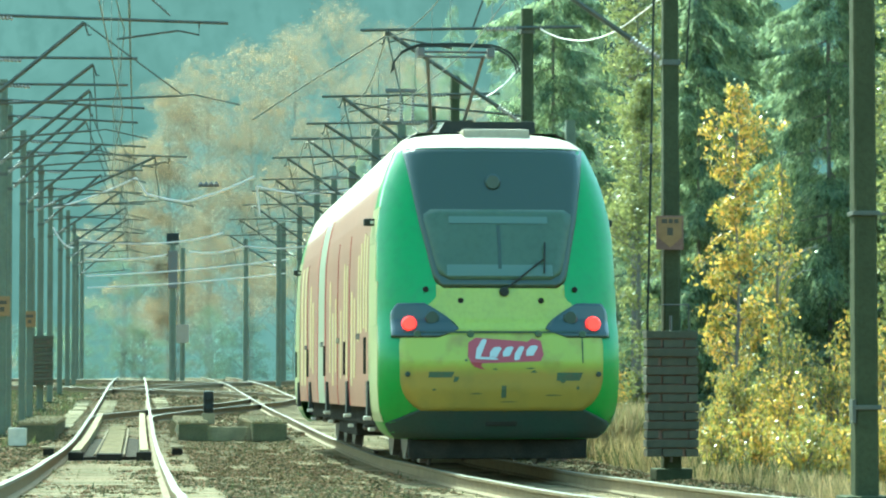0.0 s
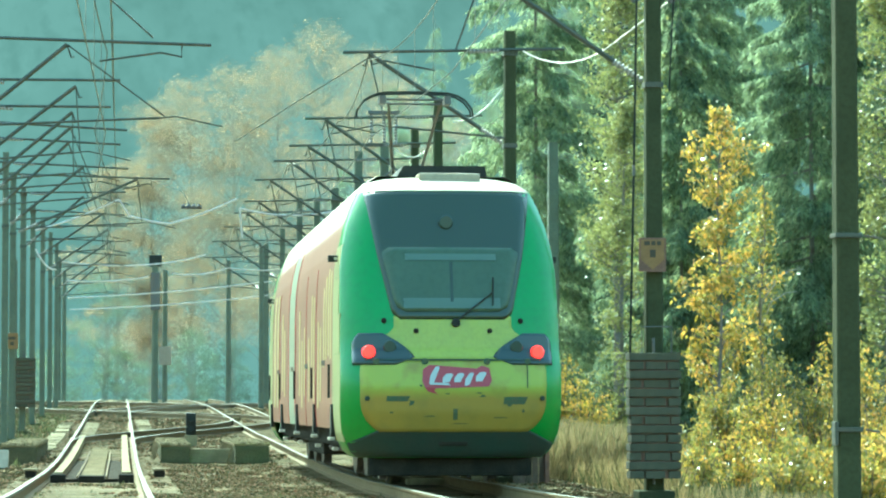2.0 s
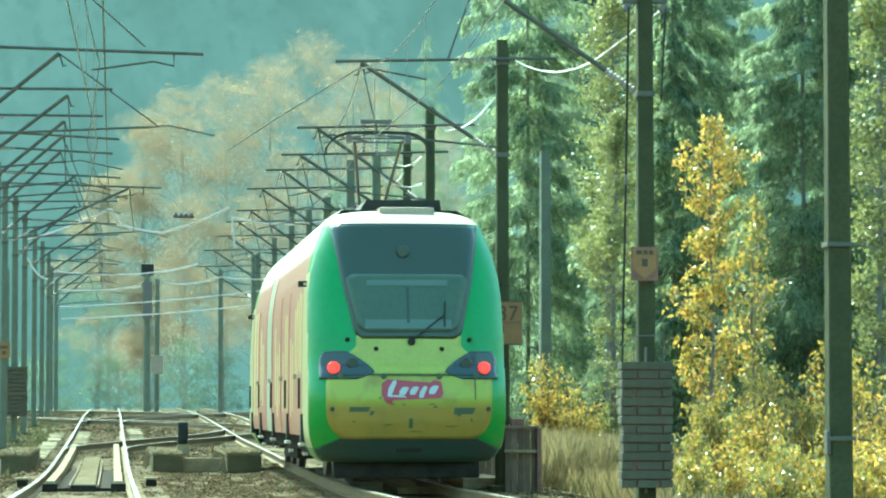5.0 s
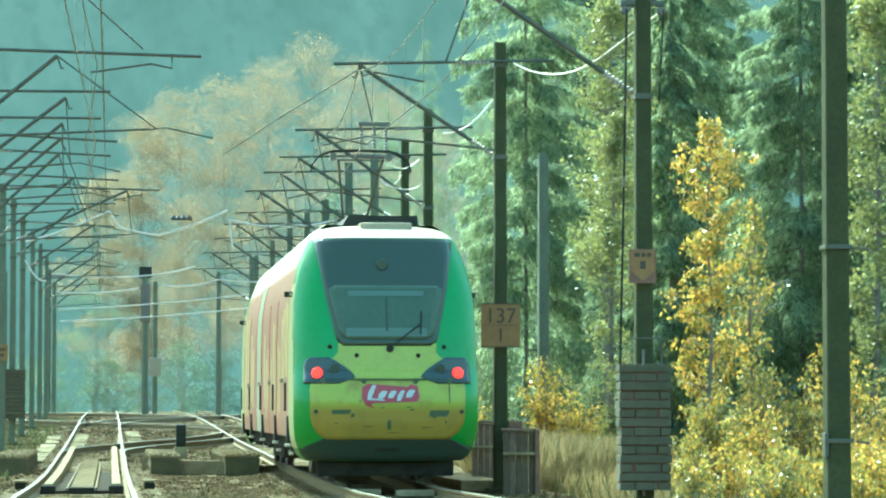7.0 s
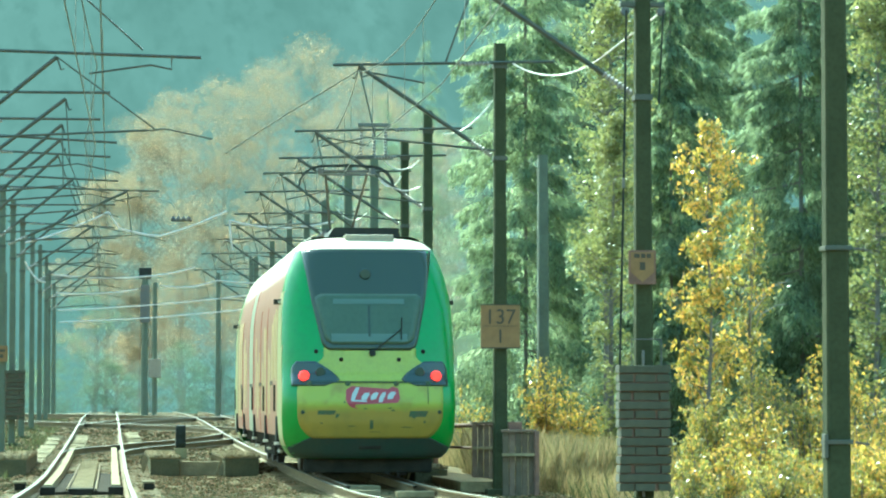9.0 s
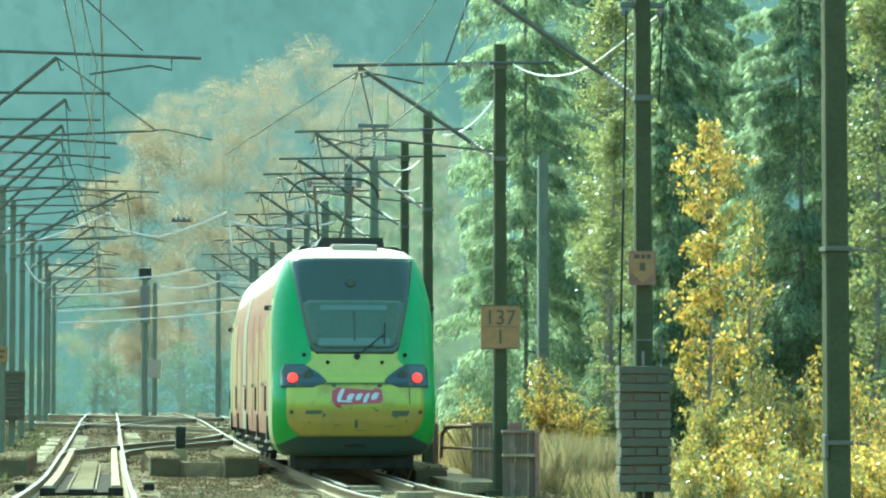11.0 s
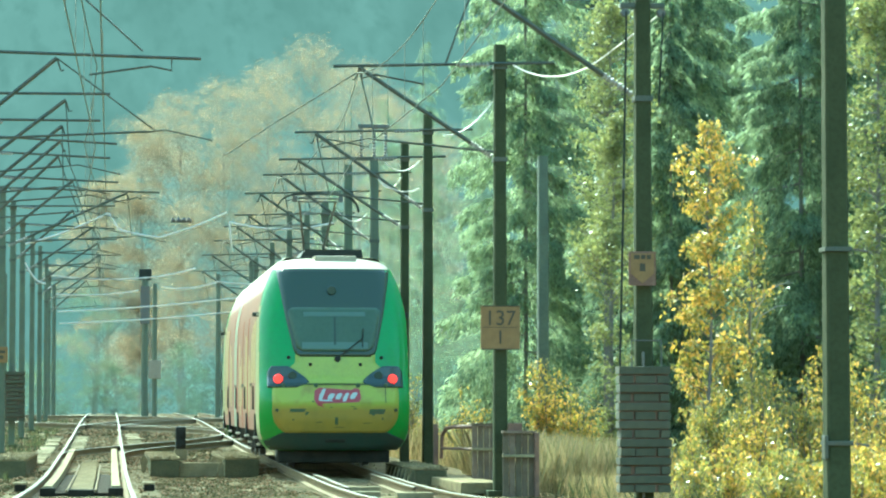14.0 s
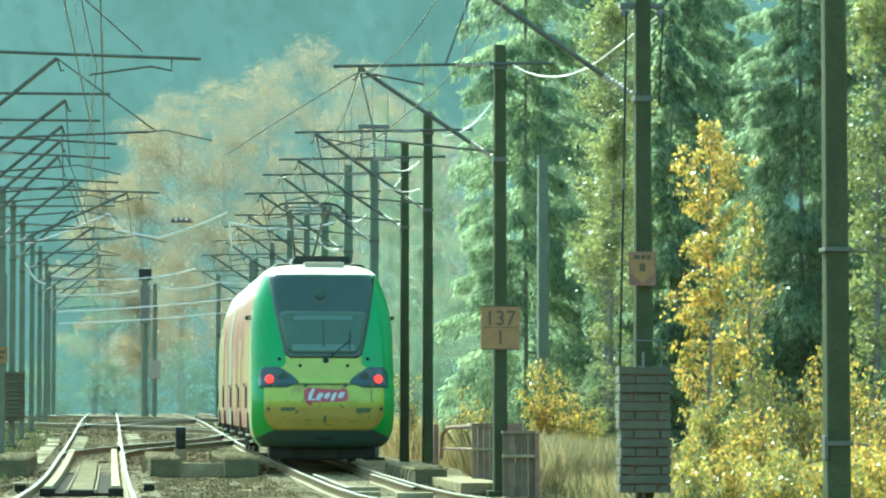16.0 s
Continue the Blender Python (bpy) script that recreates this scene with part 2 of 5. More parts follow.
def lathe(bm, p0, p1, profile, n=10):
    """A turned body along p0-p1: profile is (fraction, radius)."""
    p0, p1 = Vector(p0), Vector(p1)
    d = (p1 - p0).normalized()
    a = d.cross(Vector((0, 0, 1)) if abs(d.z) < 0.95 else Vector((1, 0, 0))).normalized()
    b = d.cross(a)
    rings = [[bm.verts.new(p0 + (p1 - p0) * s + (a * math.cos(k * math.tau / n) + b * math.sin(k * math.tau / n)) * q)
              for k in range(n)] for s, q in profile]
    for u, w in zip(rings, rings[1:]):
        for k in range(n):
            bm.faces.new((u[k], u[(k + 1) % n], w[(k + 1) % n], w[k]))
    bm.faces.new(rings[0][::-1])
    bm.faces.new(rings[-1])
    return bm


def mesh_of(name, bm, material, smooth=False):
    me = bpy.data.meshes.new(name)
    bmesh.ops.recalc_face_normals(bm, faces=bm.faces[:])
    bm.to_mesh(me)
    bm.free()
    me.materials.append(M[material])
    if smooth:
        for p in me.polygons:
            p.use_smooth = True
    return me


def part(name, bm, material, parent=None, label="", smooth=False):
    ob = new(name, mesh_of(name, bm, material, smooth))
    ob.parent = parent
    return tagged(ob, label) if label else ob


def thing(name, label, category, at=(0, 0, 0), group="", kind="", turn=0):
    ob = new(name)
    ob.matrix_basis = pose(*at, 0, 0, turn)
    return tagged(ob, label, category, group, kind)


def soup(name, verts, faces, material, parent=None):
    me = bpy.data.meshes.new(name)
    me.from_pydata(verts.tolist() if hasattr(verts, "tolist") else verts, [], faces.tolist() if hasattr(faces, "tolist") else faces)
    me.materials.append(M[material])
    ob = new(name, me)
    ob.parent = parent
    return ob


# the lie of the land
LIE = ((-60, 0.25), (20, 0.25), (24, 0.17), (33.6, 0.04), (40, -0.01), (46, -0.055), (51, -0.07), (57, -0.055), (65, 0.03), (71, 0.10), (83, 0.24),
       (95, 0.42), (110, 0.66), (123, 0.85), (145, 1.04), (170, 1.18), (200, 1.27), (300, 1.4))


def rise(u):
    """Rail level over the length of the line: a shallow dip, then a slow climb that levels out."""
    if u <= LIE[0][0]:
        return LIE[0][1]
    if u >= LIE[-1][0]:
        return LIE[-1][1] + 0.0012 * (u - LIE[-1][0])
    k = max(i for i in range(len(LIE) - 1) if LIE[i][0] <= u)
    (a, p), (b, q) = LIE[k], LIE[k + 1]
    lo = LIE[max(k - 1, 0)]
    hi = LIE[min(k + 2, len(LIE) - 1)]
    m0, m1 = (q - lo[1]) / (b - lo[0]), (hi[1] - p) / (hi[0] - a)
    s, w = (u - a) / (b - a), b - a
    return ((2 * s ** 3 - 3 * s * s + 1) * p + (s ** 3 - 2 * s * s + s) * m0 * w + (3 * s * s - 2 * s ** 3) * q + (s ** 3 - s * s) * m1 * w)


LEFT_V, RIGHT_V = -0.45, 4.45


def slump(u):
    """How far the right-hand track has settled below the other."""
    k = min(1.0, max(0.0, (58 - u) / 15))
    return 0.08 * k * k * (3 - 2 * k)


def low_rise(u):
    return rise(u) - slump(u)


def ground_z(v, u):
    z = rise(u) - 0.26
    for c in (LEFT_V, RIGHT_V):
        z += 0.07 * max(0.0, 1 - (abs(v - c) / 1.9) ** 4)
    z -= slump(u) * min(1.0, max(0.0, (v - 2.4) / 0.8))
    if v > 7.6:
        z -= 0.25 * min(1, (v - 7.6) / 2)
    if v < -4:
        z -= 0.2 * min(1, (-4 - v) / 2)
    if 10 < u < 160 and -12 < v < 14:
        z += 0.05 * noise.noise((v * 0.9, u * 0.35, 0)) + 0.03 * noise.noise((v * 3, u * 1.5, 3))
    return z


vs_ = [-2500, -600, -150, -60, -30, -18, -12] + [-9 + 0.4 * i for i in range(58)] + [15, 18, 24, 35, 60, 150, 600, 2500]
us_ = [-400, -100, -30, 0, 8] + [12 + 0.8 * i for i in range(140)] + [128, 136, 145, 155, 170, 190, 220, 260, 320, 450, 800, 1600, 4200]
gv = [(v, u, ground_z(v, u)) for u in us_ for v in vs_]
nv = len(vs_)
gf = [(j * nv + i, j * nv + i + 1, (j + 1) * nv + i + 1, (j + 1) * nv + i) for j in range(len(us_) - 1) for i in range(nv - 1)]
ground = soup("ground", gv, gf, "ballast")
for p in ground.data.polygons:
    p.use_smooth = True
tagged(ground, "brown crushed-stone ballast and dry earth between railway tracks", "ground", kind="structure")


# railway track
RAIL = ((-0.075, -0.172), (0.075, -0.172), (0.075, -0.16), (0.012, -0.14), (0.012, -0.045), (0.036, -0.032), (0.036, -0.004),
        (0.026, 0.0), (-0.026, 0.0), (-0.036, -0.004), (-0.036, -0.032), (-0.012, -0.045), (-0.012, -0.14), (-0.075, -0.16))


def rail(line, off, parent, level=rise):
    """One rail along a centre line of (v, u), off metres to its side; the head is bright, the rest rusty."""
    n = len(RAIL)
    vs, fs, head = [], [], []
    for i, (v, u) in enumerate(line):
        a, b = line[max(0, i - 1)], line[min(len(line) - 1, i + 1)]
        d = Vector((b[0] - a[0], b[1] - a[1], 0)).normalized()
        side = Vector((d.y, -d.x, 0))
        wob = 0.006 * noise.noise((u * 0.35, off, v))
        for x, z in RAIL:
            p = Vector((v, u, level(u) + z + wob)) + side * (off + x + wob)
            vs.append(tuple(p))
        if i:
            for k in range(n):
                fs.append(((i - 1) * n + k, (i - 1) * n + (k + 1) % n, i * n + (k + 1) % n, i * n + k))
                head.append(5 <= k <= 8)
    ob = soup("rail", vs, fs, "rail", parent)
    ob.data.materials.append(M["railtop"])
    for p, h in zip(ob.data.polygons, head):
        p.material_index = int(h)
    return ob


def straight(v, u0, u1, step=2.0):
    k = int((u1 - u0) / step)
    return [(v, u0 + (u1 - u0) * i / k) for i in range(k + 1)]


def crossover(v0, u0, v1, u1, n=26):
    out = []
    for i in range(n + 1):
        s = i / n
        e = s * s * (3 - 2 * s)
        out.append((v0 + (v1 - v0) * e, u0 + (u1 - u0) * s))
    return out


def track(name, label, line, level=rise):
    t = thing(name, label, "railway track", kind="structure")
    for off in (-0.754, 0.754):
        rail(line, off, t, level)
    return t


track_1 = track("track_1", "straight railway track with bright worn rails and timber sleepers", straight(LEFT_V, -25, 175))
track_2 = track("track_2", "straight railway track with bright rails under the locomotive", straight(RIGHT_V, -25, 175), low_rise)
track_3 = track("track_3", "curved crossover track between the two straight tracks", crossover(LEFT_V, 72, RIGHT_V, 98))
track_4 = track("track_4", "crossover track that leads on to a far siding", crossover(RIGHT_V, 100, LEFT_V - 9, 132))
track_5 = track("track_5", "far curved siding track", crossover(LEFT_V, 108, 13.0, 165))
track_6 = track("track_6", "far siding track that bends aside", crossover(RIGHT_V, 128, -13.0, 172))


# the locomotive: origin on the rail head under its rear lamps, +y the way it goes
LEN = 19.6
HALF = ((0.34, 1.28), (0.42, 1.37), (0.55, 1.44), (0.7, 1.485), (1.0, 1.505), (2.4, 1.5), (2.9, 1.485), (3.2, 1.45), (3.5, 1.385), (3.75, 1.30),
        (4.0, 1.19), (4.15, 1.06), (4.25, 0.88))
NOSE = ((0.34, 0.12), (0.42, 0.04), (0.7, -0.12), (0.95, -0.2), (1.3, -0.24), (1.65, -0.17), (1.8, -0.05), (2.2, 0.02), (3.0, 0.27), (3.7, 0.52),
        (4.0, 0.63), (4.08, 0.82), (4.17, 1.14), (4.25, 1.55))


def ramp(table, z):
    for (a, p), (b, q) in zip(table, table[1:]):
        if z <= b:
            s = max(0.0, (z - a) / (b - a))
            return p + (q - p) * s
    return table[-1][1]


def nose_y(x, z, lift=0.0):
    w = ramp(HALF, z)
    s = min(1.0, abs(x) / w)
    return ramp(NOSE, z) + 0.10 * s * s + 0.30 * s ** 7 - lift


def nose_patch(left, right, z0, z1, lift, rows=14, cols=14, thick=0.012):
    """A panel that follows the nose, lift metres proud of it, between two edges given as x of z."""
    bm = bmesh.new()
    grid = []
    for j in range(rows + 1):
        z = z0 + (z1 - z0) * j / rows
        a, b = left(z), right(z)
        grid.append([bm.verts.new((a + (b - a) * i / cols, nose_y(a + (b - a) * i / cols, z, lift), z)) for i in range(cols + 1)])
    for j in range(rows):
        for i in range(cols):
            bm.faces.new((grid[j][i], grid[j][i + 1], grid[j + 1][i + 1], grid[j + 1][i]))
    rim = [grid[0][i] for i in range(cols + 1)] + [grid[j][cols] for j in range(1, rows + 1)] + \
          [grid[rows][i] for i in range(cols - 1, -1, -1)] + [grid[j][0] for j in range(rows - 1, 0, -1)]
    back = [bm.verts.new(v.co + Vector((0, thick + lift, 0))) for v in rim]
    for i in range(len(rim)):
        bm.faces.new((rim[i], back[i], back[(i + 1) % len(rim)], rim[(i + 1) % len(rim)]))
    return bm


def nose_disc(x, z, r, lift, n=16, deep=0.05):
    bm = bmesh.new()
    y = nose_y(x, z, lift)
    lathe(bm, (x, y + deep, z), (x, y, z), ((0, r), (0.7, r), (1.0, r * 0.82)), n)
    return bm


def rounded(half, z0, z1, r, x0=0.0):
    """Edge of a panel with rounded corners: half width at height z."""
    def edge(z):
        d = min(z - z0, z1 - z)
        cut = r - math.sqrt(max(0.0, r * r - max(0.0, r - d) ** 2)) if d < r else 0.0
        return (half(z) if callable(half) else half) - cut
    return (lambda z: x0 - edge(z)), (lambda z: x0 + edge(z))


loco = thing("locomotive", "green and yellow electric locomotive with lit red tail lamps", "locomotive", (RIGHT_V, 35.73, 0.0))

# shell: rows of the section, from the nose to the far nose
zs = [0.34, 0.37, 0.42, 0.55, 0.65, 0.75, 0.88, 1.0, 1.3, 1.65, 1.8, 2.0, 2.2, 2.6, 2.9, 3.05, 3.2, 3.35, 3.5, 3.62, 3.75, 3.85, 3.95, 4.0, 4.06, 4.13, 4.19, 4.25]


def nose_shell(end):
    bm = bmesh.new()
    grid = []
    cols = 28
    for z in zs:
        w = ramp(HALF, z)
        row = []
        for i in range(cols + 1):
            x = w * math.sin(math.pi / 2 * (2 * i / cols - 1))
            row.append(bm.verts.new((x, nose_y(x, z), z)))
        # side return to the cab's back edge
        row.insert(0, bm.verts.new((-w, 1.62, z)))
        row.append(bm.verts.new((w, 1.62, z)))
        grid.append(row)
    for a, b in zip(grid, grid[1:]):
        for i in range(len(a) - 1):
            bm.faces.new((a[i], a[i + 1], b[i + 1], b[i]))
    top = grid[-1]
    for i in range(1, (len(top)) // 2):
        k = len(top) - 1 - i
        if k - 1 > i:
            bm.faces.new((top[i], top[i + 1], top[k - 1], top[k])) if k - 1 > i + 1 else bm.faces.new((top[i], top[i + 1], top[k]))
    bm.faces.new((top[0], top[1], top[-2], top[-1]))
    if end:
        bmesh.ops.transform(bm, matrix=Matrix.Translation((0, LEN, 0)) @ Matrix.Rotation(math.pi, 4, "Z"), verts=bm.verts[:])
    return bm


for end in (0, 1):
    shell = part("cab_shell", nose_shell(end), "green", loco, "glossy leaf-green cab nose", smooth=True)


def side_patch(y0, y1, z0, z1, sgn, lift, step=0.12):
    bm = bmesh.new()
    k = max(2, int((z1 - z0) / step))
    rows = []
    for j in range(k + 1):
        z = z0 + (z1 - z0) * j / k
        x = sgn * (ramp(HALF, z) + lift)
        rows.append([bm.verts.new((x, y0, z)), bm.verts.new((x, y1, z)), bm.verts.new((x - sgn * (0.012 + lift), y1, z)), bm.verts.new((x - sgn * (0.012 + lift), y0, z))])
    for a, b in zip(rows, rows[1:]):
        for i in range(4):
            bm.faces.new((a[i], a[(i + 1) % 4], b[(i + 1) % 4], b[i]))
    bm.faces.new(rows[0][::-1])
    bm.faces.new(rows[-1])
    return bm


for sgn in (-1, 1):
    part("body_side", side_patch(1.62, LEN - 1.62, 0.72, 3.62, sgn, 0.0, 0.1), "side", loco, "terracotta printed body side", smooth=False)
    for a, b, z0, z1 in ((0.30, 1.68, 0.55, 1.75), (0.42, 1.68, 1.755, 2.3), (0.62, 1.68, 2.305, 2.8), (0.74, 1.68, 2.805, 3.25)):
        part("cab_side_stripe", side_patch(a, b, z0, z1, sgn, 0.006), "edge", loco, "pale lime cab side edge")
        part("cab_side_stripe", side_patch(LEN - b, LEN - a, z0, z1, sgn, 0.006), "edge", loco, "pale lime cab side edge")
    part("side_band", side_patch(10.7, 12.3, 0.72, 3.62, sgn, 0.006), "mint", loco, "pale mint band on the body side")
    for y in (10.45, 12.4):
        part("side_line", side_patch(y, y + 0.16, 0.72, 3.62, sgn, 0.008), "redline", loco)
    for y in (5.2, 7.6, 15.4):
        part("side_line", side_patch(y, y + 0.05, 0.72, 3.1, sgn, 0.008), "redline", loco)
    random.seed(4)
    for y, w, z0, z1 in ((2.0, 0.22, 1.7, 2.95), (2.45, 0.2, 1.75, 3.0), (2.95, 0.2, 1.7, 2.9), (3.4, 0.22, 1.6, 2.75), (4.1, 0.2, 1.1, 2.2),
                         (4.6, 0.2, 1.0, 2.3), (5.6, 0.2, 1.1, 2.7), (6.1, 0.22, 1.2, 2.75), (6.8, 0.2, 1.1, 2.1), (7.9, 0.22, 1.2, 2.3),
                         (8.5, 0.25, 1.0, 2.1), (9.2, 0.25, 1.2, 2.6), (13.6, 0.3, 1.2, 2.4), (14.3, 0.3, 1.3, 2.7), (15.8, 0.4, 1.0, 3.1), (16.8, 0.5, 1.0, 3.1)):
        part("printed_strip", side_patch(y, y + w, z0, z1, sgn, 0.006), "fries", loco, "pale yellow printed strip")
    for y in (1.55, 5.3, 9.75, 14.3, LEN - 1.7):
        bm = box(bmesh.new(), sgn * 1.47, sgn * 1.535, y, y + 0.26, 0.62, 1.06)
        part("step_recess", bm, "dark", loco, "dark step recess")
        bm = tube(bmesh.new(), [(sgn * 1.56, y + 0.13, 1.15), (sgn * 1.56, y + 0.13, 1.62)], 0.02)
        part("handrail", bm, "dark", loco)
    # pale latch blocks: glints on the body side are put into their colour
    for y in (3.3, 7.2, 11.0, 15.4):
        part("latch", soft_box(sgn * 1.50, sgn * 1.55, y, y + 0.09, 1.62, 1.70, 0.01), "porcelain", loco)
    for y in (1.25, LEN - 1.45):
        m = part("mirror_camera", soft_box(min(sgn * 1.46, sgn * 1.60), max(sgn * 1.46, sgn * 1.60), y, y + 0.16, 3.04, 3.13, 0.02), "dark", loco, "black mirror camera housing")
        # white chip painted on the housing in place of its glint
        part("mirror_lens", soft_box(min(sgn * 1.47, sgn * 1.52), max(sgn * 1.47, sgn * 1.52), y - 0.012, y - 0.002, 3.06, 3.10, 0.004), "chalk_and_glint", m)
# roof
bm = bmesh.new()
rows = []
for y in (1.48, 1.7, LEN - 1.7, LEN - 1.48):
    low = 0.0 if 1.6 < y < LEN - 1.6 else 0.012
    rows.append([bm.verts.new((x, y, z - low)) for x, z in ((-1.36, 3.58), (-1.30, 3.765), (-1.2, 4.01), (-1.07, 4.165), (-0.9, 4.265), (0.9, 4.265), (1.07, 4.165), (1.2, 4.01), (1.30, 3.765), (1.36, 3.58))])
for a, b in zip(rows, rows[1:]):
    for i in range(9):
        bm.faces.new((a[i], a[i + 1], b[i + 1], b[i]))
part("roof", bm, "cream", loco, "sunlit cream roof", smooth=True)
part("roof_brow", nose_patch(lambda z: -ramp(HALF, z) * 0.985, lambda z: ramp(HALF, z) * 0.985, 3.995, 4.248, 0.014, 14, 24), "cream", loco, "cream front edge of the roof")
part("roof_hatch", soft_box(-0.34, 0.52, 1.2, 1.95, 4.1, 4.285, 0.03), "cream", loco)
bm = bmesh.new()
fr_ = [[bm.verts.new((x * k, y, z)) for x, z in ((-0.6, 4.24), (0.74, 4.24), (0.7, 4.46), (-0.47, 4.46))] for y, k in ((2.1, 1.0), (4.2, 1.0))]
for k in range(4):
    bm.faces.new((fr_[0][k], fr_[0][(k + 1) % 4], fr_[1][(k + 1) % 4], fr_[1][k]))
bm.faces.new(fr_[0][::-1])
bm.faces.new(fr_[1])
part("roof_frame", bm, "dark", loco, "dark roof housing before the pantograph")
part("roof_equipment", soft_box(-0.9, 0.9, 9.2, 17.2, 4.12, 4.3, 0.05), "dark", loco)
part("air_line", tube(bmesh.new(), [(-1.0, 2.3, 4.05), (-0.6, 2.3, 4.42)], 0.018), "steel", loco)

# nose panels
lo, hi = rounded(lambda z: 0.80 + 0.20 * (z - 2.2) / 0.9 if z < 3.1 else 1.0 + 0.14 * (z - 3.1) / 0.82, 2.2, 4.2, 0.13)
part("windscreen_surround", nose_patch(lo, hi, 2.205, 3.985, 0.012, 26, 18), "mask", loco, "black upper face round the windscreen", smooth=True)
lo2, hi2 = rounded(lambda z: 0.75 + 0.21 * (z - 2.3) / 0.9, 2.31, 3.2, 0.12)
part("windscreen", nose_patch(lo2, hi2, 2.31, 3.2, 0.017, 14, 14, 0.006), "screen", loco, "grey-green reflecting windscreen", smooth=True)
part("sun_blind", nose_patch(lambda z: -0.62, lambda z: 0.62, 3.02, 3.11, 0.026, 3, 8, 0.004), "lens", loco, "pale sun blind behind the glass")
part("windscreen_pillar", nose_patch(lambda z: -0.02, lambda z: 0.02, 2.45, 3.0, 0.025, 6, 2, 0.003), "mask", loco)
part("dash_top", nose_patch(lambda z: -0.66, lambda z: 0.66, 2.36, 2.5, 0.025, 3, 10, 0.003), "lens", loco, "pale desk edge behind the glass")


def centre_edge(z):
    return 0.80 if z > 2.08 else 0.80 + (2.08 - z) * 1.25


part("centre_panel", nose_patch(lambda z: -centre_edge(z), centre_edge, 1.66, 2.25, 0.008, 12, 18), "lime", loco, "lime-yellow centre panel", smooth=True)
lo3, hi3 = rounded(lambda z: 1.27 - 0.02 * (1.66 - z), 0.64, 1.92, 0.46)
part("bumper_panel", nose_patch(lo3, hi3, 0.69, 1.655, 0.022, 18, 20), "bumper", loco, "scuffed lime and amber bumper panel", smooth=True)
def skirt_half(z):
    return min(ramp(HALF, z) * 0.99, 1.0 + (0.72 - z) * 2.2)


part("skirt", nose_patch(lambda z: -skirt_half(z), skirt_half, 0.345, 0.72, 0.012, 12, 28), "deep", loco, "grimy dark green skirt", smooth=True)
part("panel_seam", nose_patch(lambda z: -1.2, lambda z: 1.2, 1.648, 1.668, 0.03, 2, 24, 0.01), "deep", loco)
part("panel_seam", nose_patch(lambda z: 0.985, lambda z: 1.0, 1.28, 1.62, 0.026, 6, 2, 0.01), "deep", loco)
for x in (-1.05, -0.4, 0.44, 1.0):
    part("hinge", nose_disc(x, 1.635, 0.045, 0.05), "scuff", loco)
for x in (-1.17, 1.2):
    part("bolt", nose_disc(x, 1.14, 0.035, 0.05, 10), "deep", loco)
for x0, x1, z0, z1 in ((-0.92, -0.6, 1.10, 1.17), (0.66, 1.0, 1.06, 1.16)):
    part("scrape", nose_patch(lambda z, a=x0: a + 0.12 * (z - z0), lambda z, b=x1: b - 0.5 * (z1 - z), z0, z1, 0.027, 3, 6, 0.003), "scuff", loco, "scraped green patch on the bumper")
part("scrape", nose_patch(lambda z: -0.02, lambda z: 0.04, 0.85, 1.0, 0.027, 3, 2, 0.003), "scuff", loco)
for sgn in (-1, 1):
    def inner(z):
        s = (z - 1.57) / 0.46
        return 0.53 + (0.97 - 0.53) * max(0.0, (s - 0.25) / 0.75) ** 1.5 if s > 0.25 else 0.53 + (0.25 - s) * 1.3
    out_ = lambda z: 1.36 - 0.10 * max(0, (z - 1.85) / 0.18) ** 2
    a = (lambda z: -out_(z)) if sgn < 0 else inner
    b = (lambda z: -inner(z)) if sgn < 0 else out_
    h = part("headlamp", nose_patch(a, b, 1.59, 2.02, 0.028, 12, 12), "housing", loco, "smoked wedge-shaped lamp cluster", smooth=True)
    part("tail_lamp", nose_disc(sgn * 1.145, 1.765, 0.092, 0.115, 20, 0.09), "tail", h, "lit round red tail lamp")
    part("lamp_lens", nose_disc(sgn * 0.86, 1.84, 0.09, 0.065, 18), "smoke", h, "unlit round headlamp lens")
    for x, z in ((0.93, 2.19), (0.5, 2.05)):
        part("marker", nose_disc(sgn * x, z, 0.036, 0.035, 12), "under", loco, "small dark socket")
part("top_lamp", nose_disc(-0.05, 3.55, 0.10, 0.07, 18), "smoke", loco, "round headlight above the windscreen")
part("wiper_hub", nose_disc(0.04, 2.16, 0.06, 0.06, 14), "dark", loco)
wp = [(0.04, 2.18), (0.3, 2.38), (0.56, 2.58)]
part("wiper_arm", tube(bmesh.new(), [(x, nose_y(x, z, 0.06), z) for x, z in wp], 0.012), "dark", loco)
part("wiper_blade", tube(bmesh.new(), [(x, nose_y(x, z, 0.055), z) for x, z in ((0.55, 2.4), (0.57, 2.78))], 0.012), "dark", loco)
# emblem: a red ribbon with plain white shapes on it
def nose_poly(points, lift, thick=0.006):
    """A flat print with a free outline of (x, z), laid on the nose."""
    bm = bmesh.new()
    fr = [bm.verts.new((x, nose_y(x, z, lift), z)) for x, z in points]
    bk = [bm.verts.new((x, nose_y(x, z, lift - thick), z)) for x, z in points]
    bm.faces.new(fr)
    for k in range(len(points)):
        bm.faces.new((fr[k], bk[k], bk[(k + 1) % len(points)], fr[(k + 1) % len(points)]))
    return bm


em = part("emblem", nose_poly(((-0.44, 1.36), (-0.40, 1.28), (-0.30, 1.27), (0.46, 1.30), (0.50, 1.38), (0.47, 1.55), (0.36, 1.58), (0.30, 1.54), (-0.34, 1.59), (-0.43, 1.53)), 0.034), "red", loco, "red ribbon emblem with white shapes")
